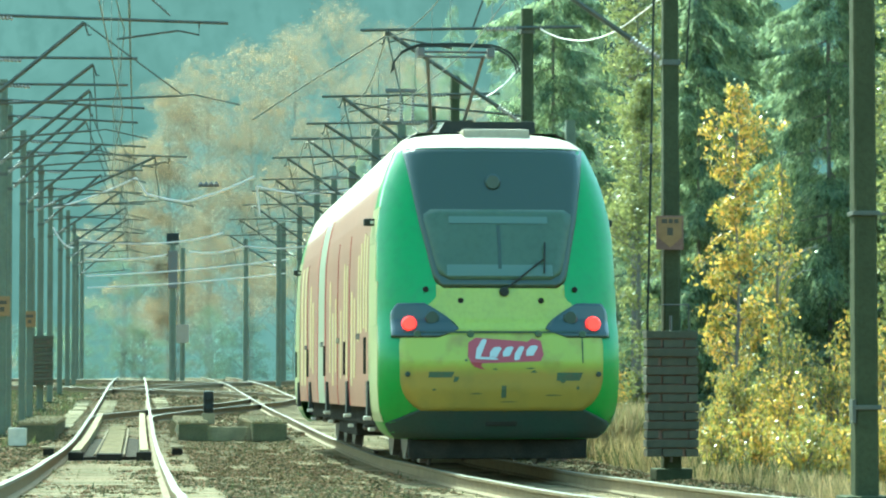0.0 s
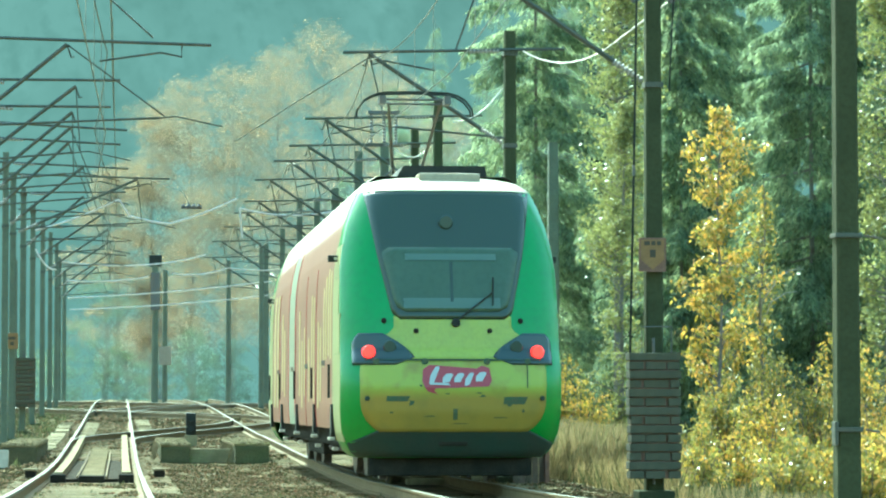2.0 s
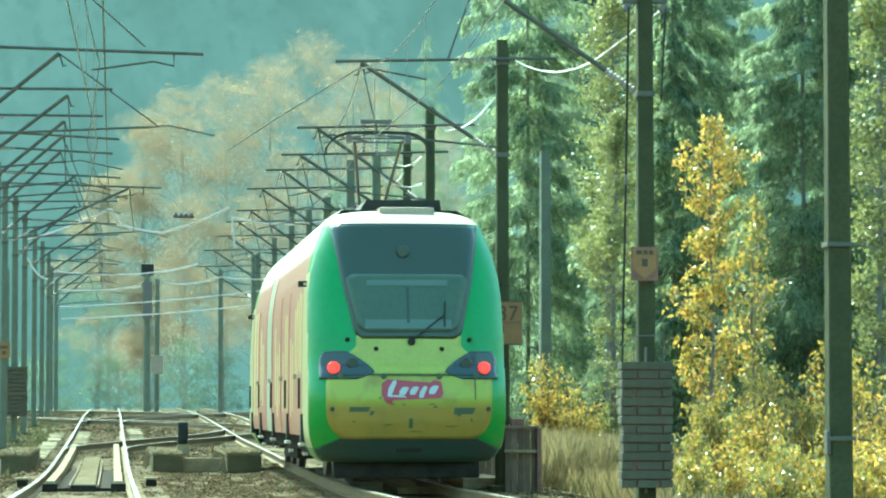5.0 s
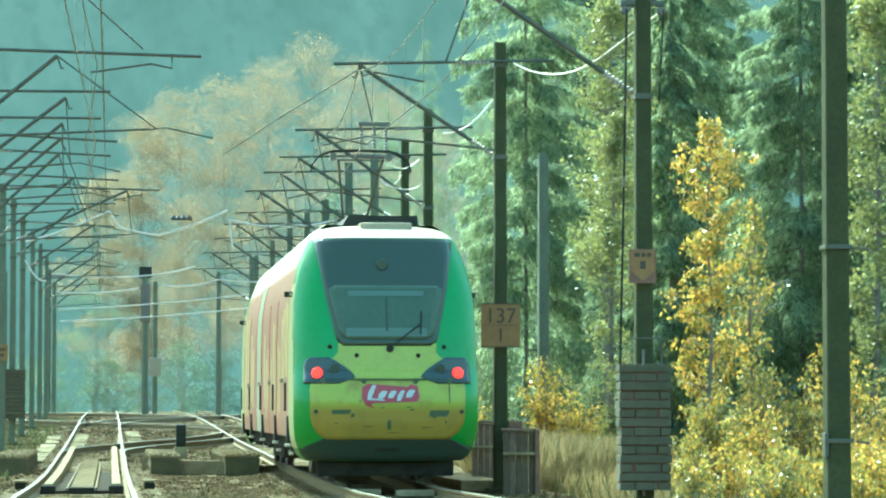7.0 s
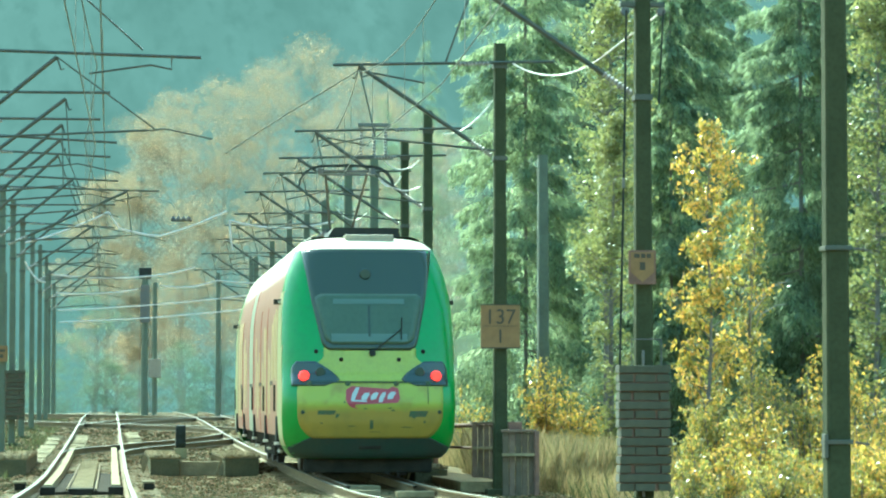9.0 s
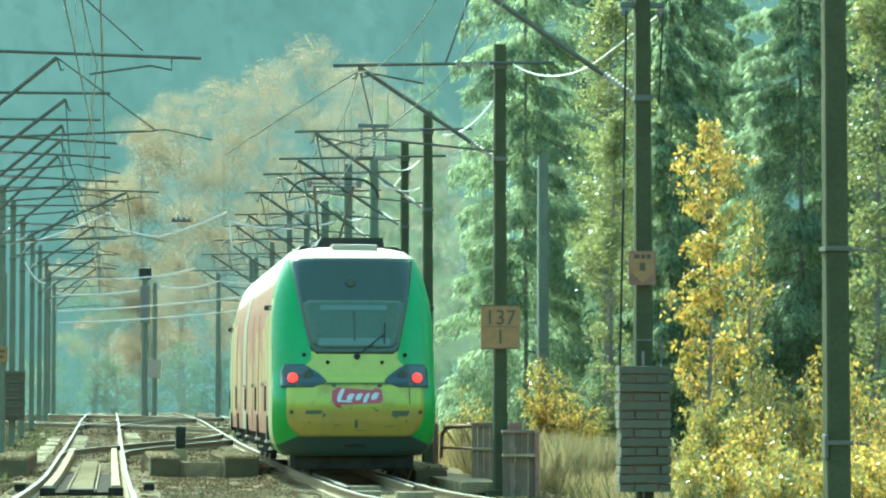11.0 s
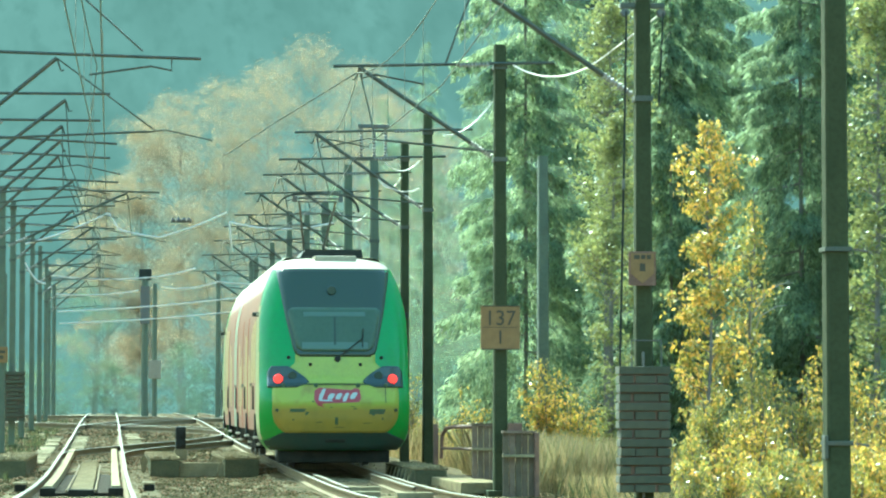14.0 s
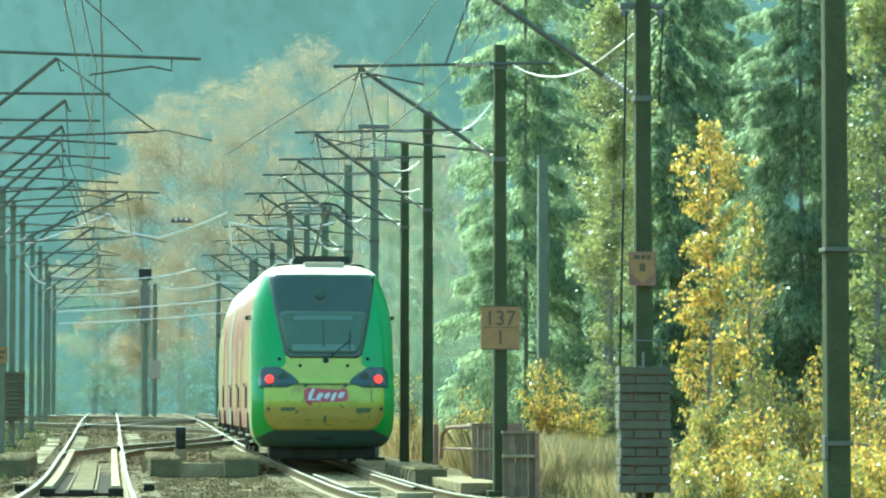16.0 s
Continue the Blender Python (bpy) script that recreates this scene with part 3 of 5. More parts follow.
part("emblem_tail", nose_poly(((-0.41, 1.29), (-0.36, 1.23), (-0.22, 1.19), (-0.28, 1.24), (-0.26, 1.28)), 0.034), "red", loco)
for x, w, z0, z1 in ((-0.35, 0.075, 1.335, 1.57), (-0.17, 0.11, 1.35, 1.475), (-0.01, 0.10, 1.355, 1.48), (0.13, 0.075, 1.31, 1.485), (0.28, 0.11, 1.365, 1.495)):
    part("emblem_shape", nose_poly(((x, z0), (x + w * 0.8, z0 + 0.004), (x + w + (z1 - z0) * 0.3, z1 - 0.02), (x + w * 0.8 + (z1 - z0) * 0.3, z1), (x + 0.02 + (z1 - z0) * 0.3, z1 - 0.004), (x - 0.015 + (z1 - z0) * 0.15, (z0 + z1) / 2)), 0.042), "white", em)
part("emblem_shape", nose_poly(((-0.34, 1.325), (-0.06, 1.315), (-0.10, 1.345), (-0.33, 1.352)), 0.042), "white", em)

# flaked and scraped patches on the bumper
for x, z, w, h in ((-0.74, 1.12, 0.16, 0.05), (-0.58, 1.08, 0.10, 0.07), (0.86, 1.12, 0.2, 0.09), (0.74, 1.05, 0.1, 0.05), (0.38, 1.17, 0.12, 0.03), (-0.1, 1.2, 0.09, 0.025), (0.33, 1.21, 0.14, 0.02), (-0.33, 0.9, 0.18, 0.02),
                   (0.62, 0.88, 0.22, 0.018), (-0.85, 0.95, 0.07, 0.03), (0.05, 0.8, 0.3, 0.015), (-0.46, 1.31, 0.05, 0.03), (0.93, 0.97, 0.05, 0.05)):
    ring = []
    for k in range(9):
        a, q = k * math.tau / 9, 0.65 + 0.5 * noise.noise((x * 9 + k, z * 7, k * 1.7))
        ring.append((x + math.cos(a) * w * q * 0.6, z + math.sin(a) * h * q * 0.7))
    part("scrape", nose_poly(ring, 0.031), "scuff", loco, "scraped dark patch on the bumper")
# added white blocks that stand in for glints along the steps
for sgn in (-1, 1):
    for y in (2.0, 5.75, 10.2, 14.75):
        part("step_plate", soft_box(min(sgn * 1.44, sgn * 1.54), max(sgn * 1.44, sgn * 1.54), y, y + 0.16, 0.55, 0.60, 0.01), "chalk_and_glint", loco, "small white block for a glint at the steps")
        part("step_plate", soft_box(min(sgn * 1.36, sgn * 1.44), max(sgn * 1.36, sgn * 1.44), y + 0.5, y + 0.62, 0.40, 0.45, 0.01), "chalk_and_glint", loco)

# running gear
part("underframe", soft_box(-1.28, 1.28, 0.6, LEN - 0.6, 0.45, 0.76, 0.04), "under", loco, "dark grimy underframe")
part("obstacle_deflector", soft_box(-1.12, 1.12, 0.3, 0.5, 0.09, 0.5, 0.05), "under", loco, "dark obstacle deflector")
part("coupler", soft_box(-0.2, 0.2, -0.05, 0.3, 0.5, 0.75, 0.03), "under", loco)
part("transformer_case", soft_box(-1.2, 1.2, 7.9, 11.7, 0.25, 0.7, 0.05), "under", loco)
wheelsets = []
for by in (4.1, LEN - 4.1):
    bogie = part("bogie_frame", soft_box(-1.2, 1.2, by - 2.7, by + 2.7, 0.5, 0.72, 0.05), "under", loco, "dark bogie frame")
    for k in (-1, 0, 1):
        for sgn in (-1, 1):
            part("axle_box", soft_box(sgn * 1.05 - 0.12, sgn * 1.05 + 0.12, by + k * 2.05 - 0.2, by + k * 2.05 + 0.2, 0.38, 0.8, 0.04), "under", bogie)
            part("spring", lathe(bmesh.new(), (sgn * 1.13, by + k * 2.05 + 0.35, 0.36), (sgn * 1.13, by + k * 2.05 + 0.35, 0.66), [(i / 8, 0.09 if i % 2 else 0.065) for i in range(9)], 10), "wheel", bogie)
        ws = new("wheelset")
        ws.parent = loco
        ws.location = (0, by + k * 2.05, 0.6)
        for sgn in (-1, 1):
            part("wheel", lathe(bmesh.new(), (sgn * 0.69, 0, 0), (sgn * 0.83, 0, 0), ((0, 0.63), (0.2, 0.63), (0.25, 0.6), (1, 0.6)), 28), "wheel", ws)
        part("axle", tube(bmesh.new(), [(-0.7, 0, 0), (0.7, 0, 0)], 0.09, 8), "wheel", ws)
        wheelsets.append((ws, Vector(ws.location)))

# raised pantograph
PY = 5.2
pan = new("pantograph")
pan.parent = loco
tagged(pan, "raised single-arm pantograph in dark steel")
arch = [(-0.9, 5.44), (-0.88, 5.57), (-0.77, 5.71), (-0.65, 5.78), (-0.5, 5.82), (0, 5.835), (0.5, 5.82), (0.65, 5.78), (0.77, 5.71), (0.87, 5.58), (0.9, 5.44)]
for dy in (-0.13, 0.13):
    part("contact_strip", tube(bmesh.new(), [(x, PY + dy, z) for x, z in arch[2:9]], 0.017, 6), "dark", pan)
    part("horn", tube(bmesh.new(), [(x, PY + dy, z) for x, z in arch[:3]], 0.016), "dark", pan)
    part("horn", tube(bmesh.new(), [(x, PY + dy, z) for x, z in arch[8:]], 0.016), "dark", pan)
part("head_bar", tube(bmesh.new(), [(-0.55, PY, 5.73), (0.55, PY, 5.73)], 0.018), "steel", pan)
part("head_bar", tube(bmesh.new(), [(-0.43, PY, 5.66), (0.43, PY, 5.66)], 0.018), "steel", pan)
for sgn in (-1, 1):
    part("upper_arm", tube(bmesh.new(), [(sgn * 0.40, PY, 5.67), (sgn * 0.20, PY + 1.35, 4.62)], 0.026), "steel", pan)
    part("spring_box", soft_box(sgn * 0.5 - 0.05, sgn * 0.5 + 0.05, PY - 0.12, PY + 0.12, 5.65, 5.78, 0.01), "steel", pan)
part("lower_arm", tube(bmesh.new(), [(0, PY + 1.35, 4.62), (0, PY - 0.1, 4.42)], 0.05), "steel", pan)
part("knee", tube(bmesh.new(), [(-0.3, PY + 1.35, 4.62), (0.3, PY + 1.35, 4.62)], 0.05), "dark", pan)
part("base", soft_box(-0.42, 0.42, PY - 0.4, PY + 1.9, 4.34, 4.44, 0.02), "dark", pan)
for x in (-0.35, 0.35):
    part("post_insulator", lathe(bmesh.new(), (x, PY + 1.2, 4.34), (x, PY + 1.2, 4.62), [(i / 6, 0.075 if i % 2 else 0.05) for i in range(7)], 10), "porcelain", pan)


# catenary masts
def insulator(p0, p1, parent, r=0.055, n=8):
    prof = [(i / (2 * n), r if i % 2 else r * 0.4) for i in range(2 * n + 1)]
    return part("insulator", lathe(bmesh.new(), p0, p1, prof, 10), "porcelain", parent, "ribbed pale insulator")


def lerp(a, b, s):
    return tuple(p + (q - p) * s for p, q in zip(a, b))


def mast(v, u, height, reach, z_bar=7.2, z_brace=5.55, width=0.22, side=-1, over=0.95, feeder=False, arm=True, post_skin="concrete", group="catenary masts", hook=0.0, inset=0.45, registered=True):
    """A concrete mast with a bracket of a level tube and a brace towards the track; side: -1 towards smaller v."""
    base = rise(u)
    m = thing("catenary_mast", "square concrete catenary mast with a steel bracket arm", "mast", (v, u, base - 0.3), group)
    h = height - base + 0.3
    bm = bmesh.new()
    w0, w1 = width * 0.55, width * 0.45
    rings = [[bm.verts.new((sx * w, sy * w, z)) for sx, sy in ((-1, -1), (1, -1), (1, 1), (-1, 1))] for z, w in ((-0.3, w0), (h, w1))]
    for k in range(4):
        bm.faces.new((rings[0][k], rings[0][(k + 1) % 4], rings[1][(k + 1) % 4], rings[1][k]))
    bm.faces.new(rings[1])
    bmesh.ops.bevel(bm, geom=[e for e in bm.edges if abs(e.verts[0].co.z - e.verts[1].co.z) > 1], offset=0.025, segments=1, affect="EDGES")
    part("post", bm, post_skin, m)
    part("footing", soft_box(-width * 1.1, width * 1.1, -width * 1.1, width * 1.1, -0.2, 0.12, 0.03), "concrete", m)
    zb, zr = z_bar - base + 0.3, z_brace - base + 0.3
    if arm:
        s = side
        tip_up = 0.13 * math.sin(u * 1.7) if side > 0 and u > 52 else 0.0
        part("bracket_tube", tube(bmesh.new(), [(-s * over, -0.16, zb + 0.05 - tip_up * over / reach), (s * reach, -0.16, zb - 0.06 + tip_up)], 0.03), "tube", m)
        tip = (s * (reach - inset), -0.16, zb - 0.08)
        root = (s * width * 0.5, -0.12, zr)
        part("brace_tube", tube(bmesh.new(), [lerp(root, tip, 0.17), tip], 0.04), "tube", m)
        insulator(lerp(root, tip, 0.02), lerp(root, tip, 0.18), m)
        insulator((s * 0.2, -0.16, zb), (s * 0.75, -0.16, zb - 0.02), m, 0.045)
        part("hanger", tube(bmesh.new(), [tip, (tip[0] + s * 0.07, -0.16, zb - 0.3), (tip[0] + s * 0.12, -0.16, zb - 0.28)], 0.018), "tube", m)
        part("clamp", soft_box(-width * 0.56, width * 0.56, -width * 0.56, width * 0.56, zb - 0.07, zb + 0.01, 0.006), "tube", m)
        part("clamp", soft_box(-width * 0.56, width * 0.56, -width * 0.56, width * 0.56, zr - 0.05, zr + 0.03, 0.006), "tube", m)
        # registration arm that holds the contact wire
        if registered:
            part("registration_tube", tube(bmesh.new(), [(s * width * 0.5, -0.14, zr + 0.12), (s * (reach - 0.9), -0.14, zr + 0.3)], 0.022), "tube", m)
            part("steady_arm", tube(bmesh.new(), [(s * (reach - 1.0), -0.14, zr + 0.28), (s * (reach - 0.6), -0.14, zr + 0.33), (s * (reach + 0.2), -0.14, zr + 0.16)], 0.014), "tube", m)
            part("strut", tube(bmesh.new(), [tip, (s * (reach - 0.75), -0.15, zr + 0.3)], 0.014), "tube", m)
        if hook:
            pts = [(s * (reach - hook), -0.18, zb - 0.36), (s * (reach - hook * 0.45), -0.18, zb - 0.2), (s * (reach - 0.5), -0.18, zb - 0.27), (s * (reach - 0.5), -0.18, zb - 0.03)]
            part("feeder_arm", tube(bmesh.new(), pts, 0.02), "tube", m)
    if feeder:
        part("cross_beam", soft_box(-0.5, 0.5, -0.08, 0.08, h, h + 0.1, 0.01), "steel", m)
        for x in (-0.34, 0.0, 0.3):
            insulator((x, 0, h + 0.1), (x, 0, h + 0.85), m, 0.06, 9)
        part("cap_beam", soft_box(-0.42, 0.4, -0.06, 0.06, h + 0.85, h + 0.95, 0.01), "steel", m)
    return m


RIGHT = ((6.77, 50.6, 7.57, 2.95, 7.2, 5.55, 0.22, False), (6.8, 62.6, 7.62, 2.9, 7.2, 5.5, 0.21, False), (6.8, 67.6, 7.45, 2.95, 7.05, 5.45, 0.2, False),
         (6.8, 75.6, 7.7, 2.9, 7.35, 5.6, 0.24, True), (6.8, 84.0, 8.3, 3.0, 7.5, 5.8, 0.26, False), (6.8, 93.2, 7.9, 2.9, 7.5, 5.8, 0.26, False),
         (6.8, 102, 8.1, 2.9, 7.7, 6.0, 0.24, False), (6.8, 112, 8.9, 2.9, 7.8, 6.1, 0.24, False), (6.8, 124, 8.4, 3.0, 7.9, 6.2, 0.24, False), (6.9, 140, 8.6, 3.0, 8.0, 6.3, 0.24, False))
for v, u, h, reach, zb, zr, w, fd in RIGHT:
    # past 70 m the lighter concrete stands in for haze
    mast(v, u, h, reach, zb, zr, w, -1, feeder=fd, post_skin="hazed_concrete" if u > 70 else "concrete", hook=1.6 if u in (50.6, 62.6) else 0)
LEFT = ((-2.9, 50, 7.6, 4.4, 7.22, 5.6, 0.22, 1.9), (-3.0, 56, 7.6, 2.95, 7.15, 5.5, 0.2, 0), (-3.0, 60.5, 7.5, 2.75, 7.1, 5.45, 0.2, 0), (-3.0, 65, 7.7, 3.1, 7.2, 5.6, 0.21, 0),
        (-3.1, 70, 7.6, 3.05, 7.3, 5.6, 0.2, 0), (-3.0, 76, 7.5, 3.15, 7.2, 5.6, 0.2, 0), (-3.0, 81.3, 7.4, 4.3, 7.3, 5.7, 0.21, 1.3), (-3.0, 89.8, 7.6, 3.1, 7.4, 5.8, 0.22, 0),
        (-3.0, 99.5, 7.7, 3.1, 7.5, 5.9, 0.22, 0), (-3.0, 112, 8.0, 3.2, 7.7, 6.0, 0.22, 0), (-3.0, 124, 8.2, 3.2, 7.9, 6.2, 0.22, 0), (-3.0, 136, 8.3, 3.2, 8.0, 6.3, 0.22, 0), (-3.2, 152, 8.5, 3.2, 8.1, 6.4, 0.22, 0))
for v, u, h, reach, zb, zr, w, hook in LEFT:
    # whole left row in the lighter concrete, in place of haze
    mast(v, u, h, reach, zb, zr, w * 0.85, 1, over=0.5, hook=hook, post_skin="hazed_concrete", inset=2.45 if reach > 4.35 else 1.0 + 0.3 * math.sin(u))

# tensioning mast with pulleys, wire and a stack of weight blocks
tm = mast(7.475, 40.6, 6.98, 3.2, 7.4, 5.55, 0.235, -1, over=0.2, registered=False)
part("crosshead", soft_box(-0.32, 0.32, -0.06, 0.06, 7.15, 7.23, 0.015), "tube", tm)
for x in (-0.26, 0.26):
    part("pulley", lathe(bmesh.new(), (x, -0.12, 7.08), (x, -0.02, 7.08), ((0, 0.06), (0.3, 0.045), (0.7, 0.045), (1, 0.06)), 14), "steel", tm)
part("balance_wire", tube(bmesh.new(), [(-0.26, -0.2, 7.08), (-0.31, -0.2, 4.6), (-0.37, -0.2, 2.05)], 0.017, 5), "dark", tm)
part("balance_wire", tube(bmesh.new(), [(0.27, -0.2, 7.08), (0.2, -0.2, 5.75)], 0.012, 5), "dark", tm)
part("wire_clamp", soft_box(-0.33, -0.29, -0.22, -0.18, 4.55, 4.7, 0.008), "steel", tm)
part("guide_frame", tube(bmesh.new(), [(-0.22, -0.3, 2.02), (-0.22, -0.3, 2.42), (0.2, -0.3, 2.42), (0.2, -0.3, 2.02)], 0.012, 5), "steel", tm)
blk = {}


def weight_stack(label, at, courses):
    """Courses of concrete blocks, whole and split by turns, threaded on a rod."""
    stack = thing("weight_stack", label, "weights", at, "balance weights")
    for r in range(courses):
        z0 = -0.02 + r * 0.127
        cuts = ((-0.37, 0.37),) if r % 2 else (((-0.36, -0.15), (-0.14, 0.15), (0.17, 0.36)), ((-0.36, -0.19), (-0.16, 0.2), (0.22, 0.36)))[r // 2 % 2]
        for a, b in cuts:
            key = round(b - a, 2)
            if key not in blk:
                blk[key] = mesh_of("weight_block", soft_box(-key / 2 + 0.004, key / 2 - 0.004, -0.15, 0.15, 0, 0.108, 0.014), "weight")
            o = new("weight_block", blk[key])
            o.parent = stack
            o.location = ((a + b) / 2 + random.uniform(-0.012, 0.012), random.uniform(-0.015, 0.015) + (0.02 if r % 2 == 0 else 0), z0)
            o.rotation_euler = (0, 0, random.uniform(-0.02, 0.02))
    # added filler behind the blocks; its dark colour stands for shade in the gaps
    part("core", box(bmesh.new(), -0.34, 0.34, -0.09, 0.09, -0.02, courses * 0.127 - 0.06), "rust_and_gap", stack, "dark filler for the shade between the blocks")
    part("tie_rod", tube(bmesh.new(), [(0, 0.0, -0.1), (0, 0.0, courses * 0.127 + 0.17)], 0.02), "steel", stack)
    return stack


weight_stack("stack of grey concrete balance weights hung beside the mast", (7.42, 40.3, 0), 14)
# the nearest plain mast, with cable clamps
nm = mast(7.0, 27.7, 8.5, 3, width=0.215, arm=False)
for z in (0.95, 2.83):
    part("cable_clamp", soft_box(-0.135, 0.135, -0.14, 0.1, z, z + 0.045, 0.008), "tube", nm)
    part("eye_bolt", tube(bmesh.new(), [(0.16, -0.1, z + 0.02), (0.3, -0.1, z)], 0.012), "steel", nm)
part("cable_box", soft_box(-0.15, -0.112, -0.13, 0.0, 0.82, 1.05, 0.01), "tube", nm)
# a hazy mast by the wood; its haze is put into the concrete colour
mast(9.5, 63.8, 6.8, 3, width=0.24, arm=False, post_skin="hazed_concrete")


# signs on masts
def writing(s, size, at, parent, material="ink"):
    cu = bpy.data.curves.new("writing", "FONT")
    cu.body, cu.size, cu.extrude, cu.align_x, cu.align_y = s, size, 0.002, "CENTER", "CENTER"
    tmp = bpy.data.objects.new("writing", cu)
    scene.collection.objects.link(tmp)
    me = bpy.data.meshes.new_from_object(tmp.evaluated_get(bpy.context.evaluated_depsgraph_get()))
    bpy.data.objects.remove(tmp)
    me.materials.clear()
    me.materials.append(M[material])
    ob = new("writing", me)
    ob.parent = parent
    ob.matrix_basis = pose(*at, 90, 0, 0)
    return ob


plate = thing("distance_plate", "square faded orange plate with black figures on a mast", "sign", (6.75, 50.42, 2.2))
part("plate", soft_box(-0.345, 0.345, -0.02, 0.01, 0, 0.77, 0.008), "yellow_sign", plate)
for z in (0.0, 0.752):
    part("rim", box(bmesh.new(), -0.345, 0.345, -0.026, -0.021, z, z + 0.018), "ink", plate)
writing("137", 0.37, (0, -0.026, 0.54), plate)
part("divider", box(bmesh.new(), -0.3, 0.3, -0.026, -0.021, 0.385, 0.395), "ink", plate)
writing("1", 0.34, (0, -0.026, 0.2), plate)
shield = thing("arrow_plate", "dark square plate with an orange downward arrow shape", "sign", (7.42, 40.36, 2.88))
part("plate", soft_box(-0.195, 0.195, -0.015, 0.01, 0, 0.48, 0.006), "rust_and_gap", shield)
bm = bmesh.new()
rim = ((0, 0.03), (0.165, 0.17), (0.165, 0.45), (-0.165, 0.45), (-0.165, 0.17))
fr, bk = [bm.verts.new((x, -0.024, z)) for x, z in rim], [bm.verts.new((x, -0.014, z)) for x, z in rim]
bm.faces.new(fr)
bm.faces.new(bk[::-1])
for k in range(5):
    bm.faces.new((fr[k], bk[k], bk[(k + 1) % 5], fr[(k + 1) % 5]))
part("arrow", bm, "yellow_sign", shield)
for a, b, z0, z1 in ((-0.12, -0.04, 0.37, 0.43), (-0.02, 0.04, 0.37, 0.43), (0.06, 0.12, 0.37, 0.43), (-0.04, 0.04, 0.2, 0.31)):
    part("faded_bar", box(bmesh.new(), a, b, -0.032, -0.027, z0, z1), "ink", shield)
for v, u, z in ((-3.0, 65, 2.45), (-3.0, 81.3, 2.5), (6.8, 84.0, 2.6)):
    np_ = thing("mast_plate", "small faded orange number plate on a mast", "sign", (v, u - 0.16, z), "mast plates")
    part("plate", soft_box(-0.17, 0.17, -0.015, 0.01, 0, 0.44, 0.006), "yellow_sign", np_)
    part("faded_bar", box(bmesh.new(), -0.1, 0.1, -0.022, -0.017, 0.26, 0.34), "ink", np_)
    part("faded_bar", box(bmesh.new(), -0.05, 0.05, -0.022, -0.017, 0.1, 0.2), "ink", np_)
rb = thing("rusty_plate", "small rusty square box fixed low on a mast", "box", (7.0, 50.4, 0.5))
part("case", soft_box(-0.11, 0.13, -0.05, 0.1, 0, 0.42, 0.015), "rust_and_gap", rb)


# wires
def wire(name, pts, r, material, label, group="overhead wires"):
    ob = part(name, tube(bmesh.new(), pts, r, 5), material, None, label)
    return tagged(ob, category="wire", group=group)


def sag(a, b, drop, n=10):
    a, b = Vector(a), Vector(b)
    return [a.lerp(b, i / n) - Vector((0, 0, drop * 4 * (i / n) * (1 - i / n))) for i in range(n + 1)]


for c, us in ((LEFT_V, (10, 30, 50, 65, 81, 99, 124, 152)), (RIGHT_V, (10, 25, 40.6, 50.6, 62.6, 75.6, 93, 112, 140))):
    mess, cont = [], []
    for k, (a, b) in enumerate(zip(us, us[1:])):
        st = 0.18 if k % 2 else -0.18
        A, B = (c - st, a, 7.1 + rise(a) * 0.9), (c + st, b, 7.1 + rise(b) * 0.9)
        mess += sag(A, B, 0.28)[:-1]
        cont.append((c - st * 0.9, a, 5.72 + rise(a)))
        for f_ in (0.2, 0.4, 0.6, 0.8):
            p = Vector(A).lerp(Vector(B), f_)
            wire("dropper", [(p.x, p.y, 5.72 + rise(p.y)), (p.x, p.y, p.z - 0.28 * 4 * f_ * (1 - f_))], 0.006, "copper", "thin dropper between the overhead wires", "droppers")
    wire("messenger_wire", mess, 0.010, "copper", "dark sagging messenger wire over the track")
    wire("contact_wire", cont, 0.009, "copper", "dark contact wire over the track")
wire("stay_rod", [(0.51, 50, 7.3), (-0.52, 50, 8.22), (-2.9, 50.0, 10.3)], 0.018, "tube", "dark stay rod above the bracket", "stay rods")
wire("stay_rod", [(5.8, 50.5, 7.22), (6.18, 50.5, 8.28), (6.9, 50.5, 10.3)], 0.02, "tube", "dark stay rod above the bracket", "stay rods")
wire("stay_rod", [(4.35, 50.4, 7.1), (3.2, 56, 6.75), (2.4, 62, 6.6)], 0.014, "tube", "dark stay wire from the bracket", "stay rods")
si = thing("section_insulator", "small dark section insulator hung on the wires", "insulator", (2.0, 84, 6.62), "overhead fittings")
part("bar", tube(bmesh.new(), [(-0.32, 0, 0), (0.28, 0, 0)], 0.035), "steel", si)
for x in (-0.25, -0.1, 0.05, 0.2):
    part("disc", lathe(bmesh.new(), (x, 0, -0.02), (x, 0, 0.12), ((0, 0.05), (0.5, 0.07), (1, 0.03)), 8), "steel", si)
part("hanger", tube(bmesh.new(), [(0, 0, 0), (-0.3, 0, 0.5), (-1.6, 0, 0.9)], 0.008, 5), "copper", si)
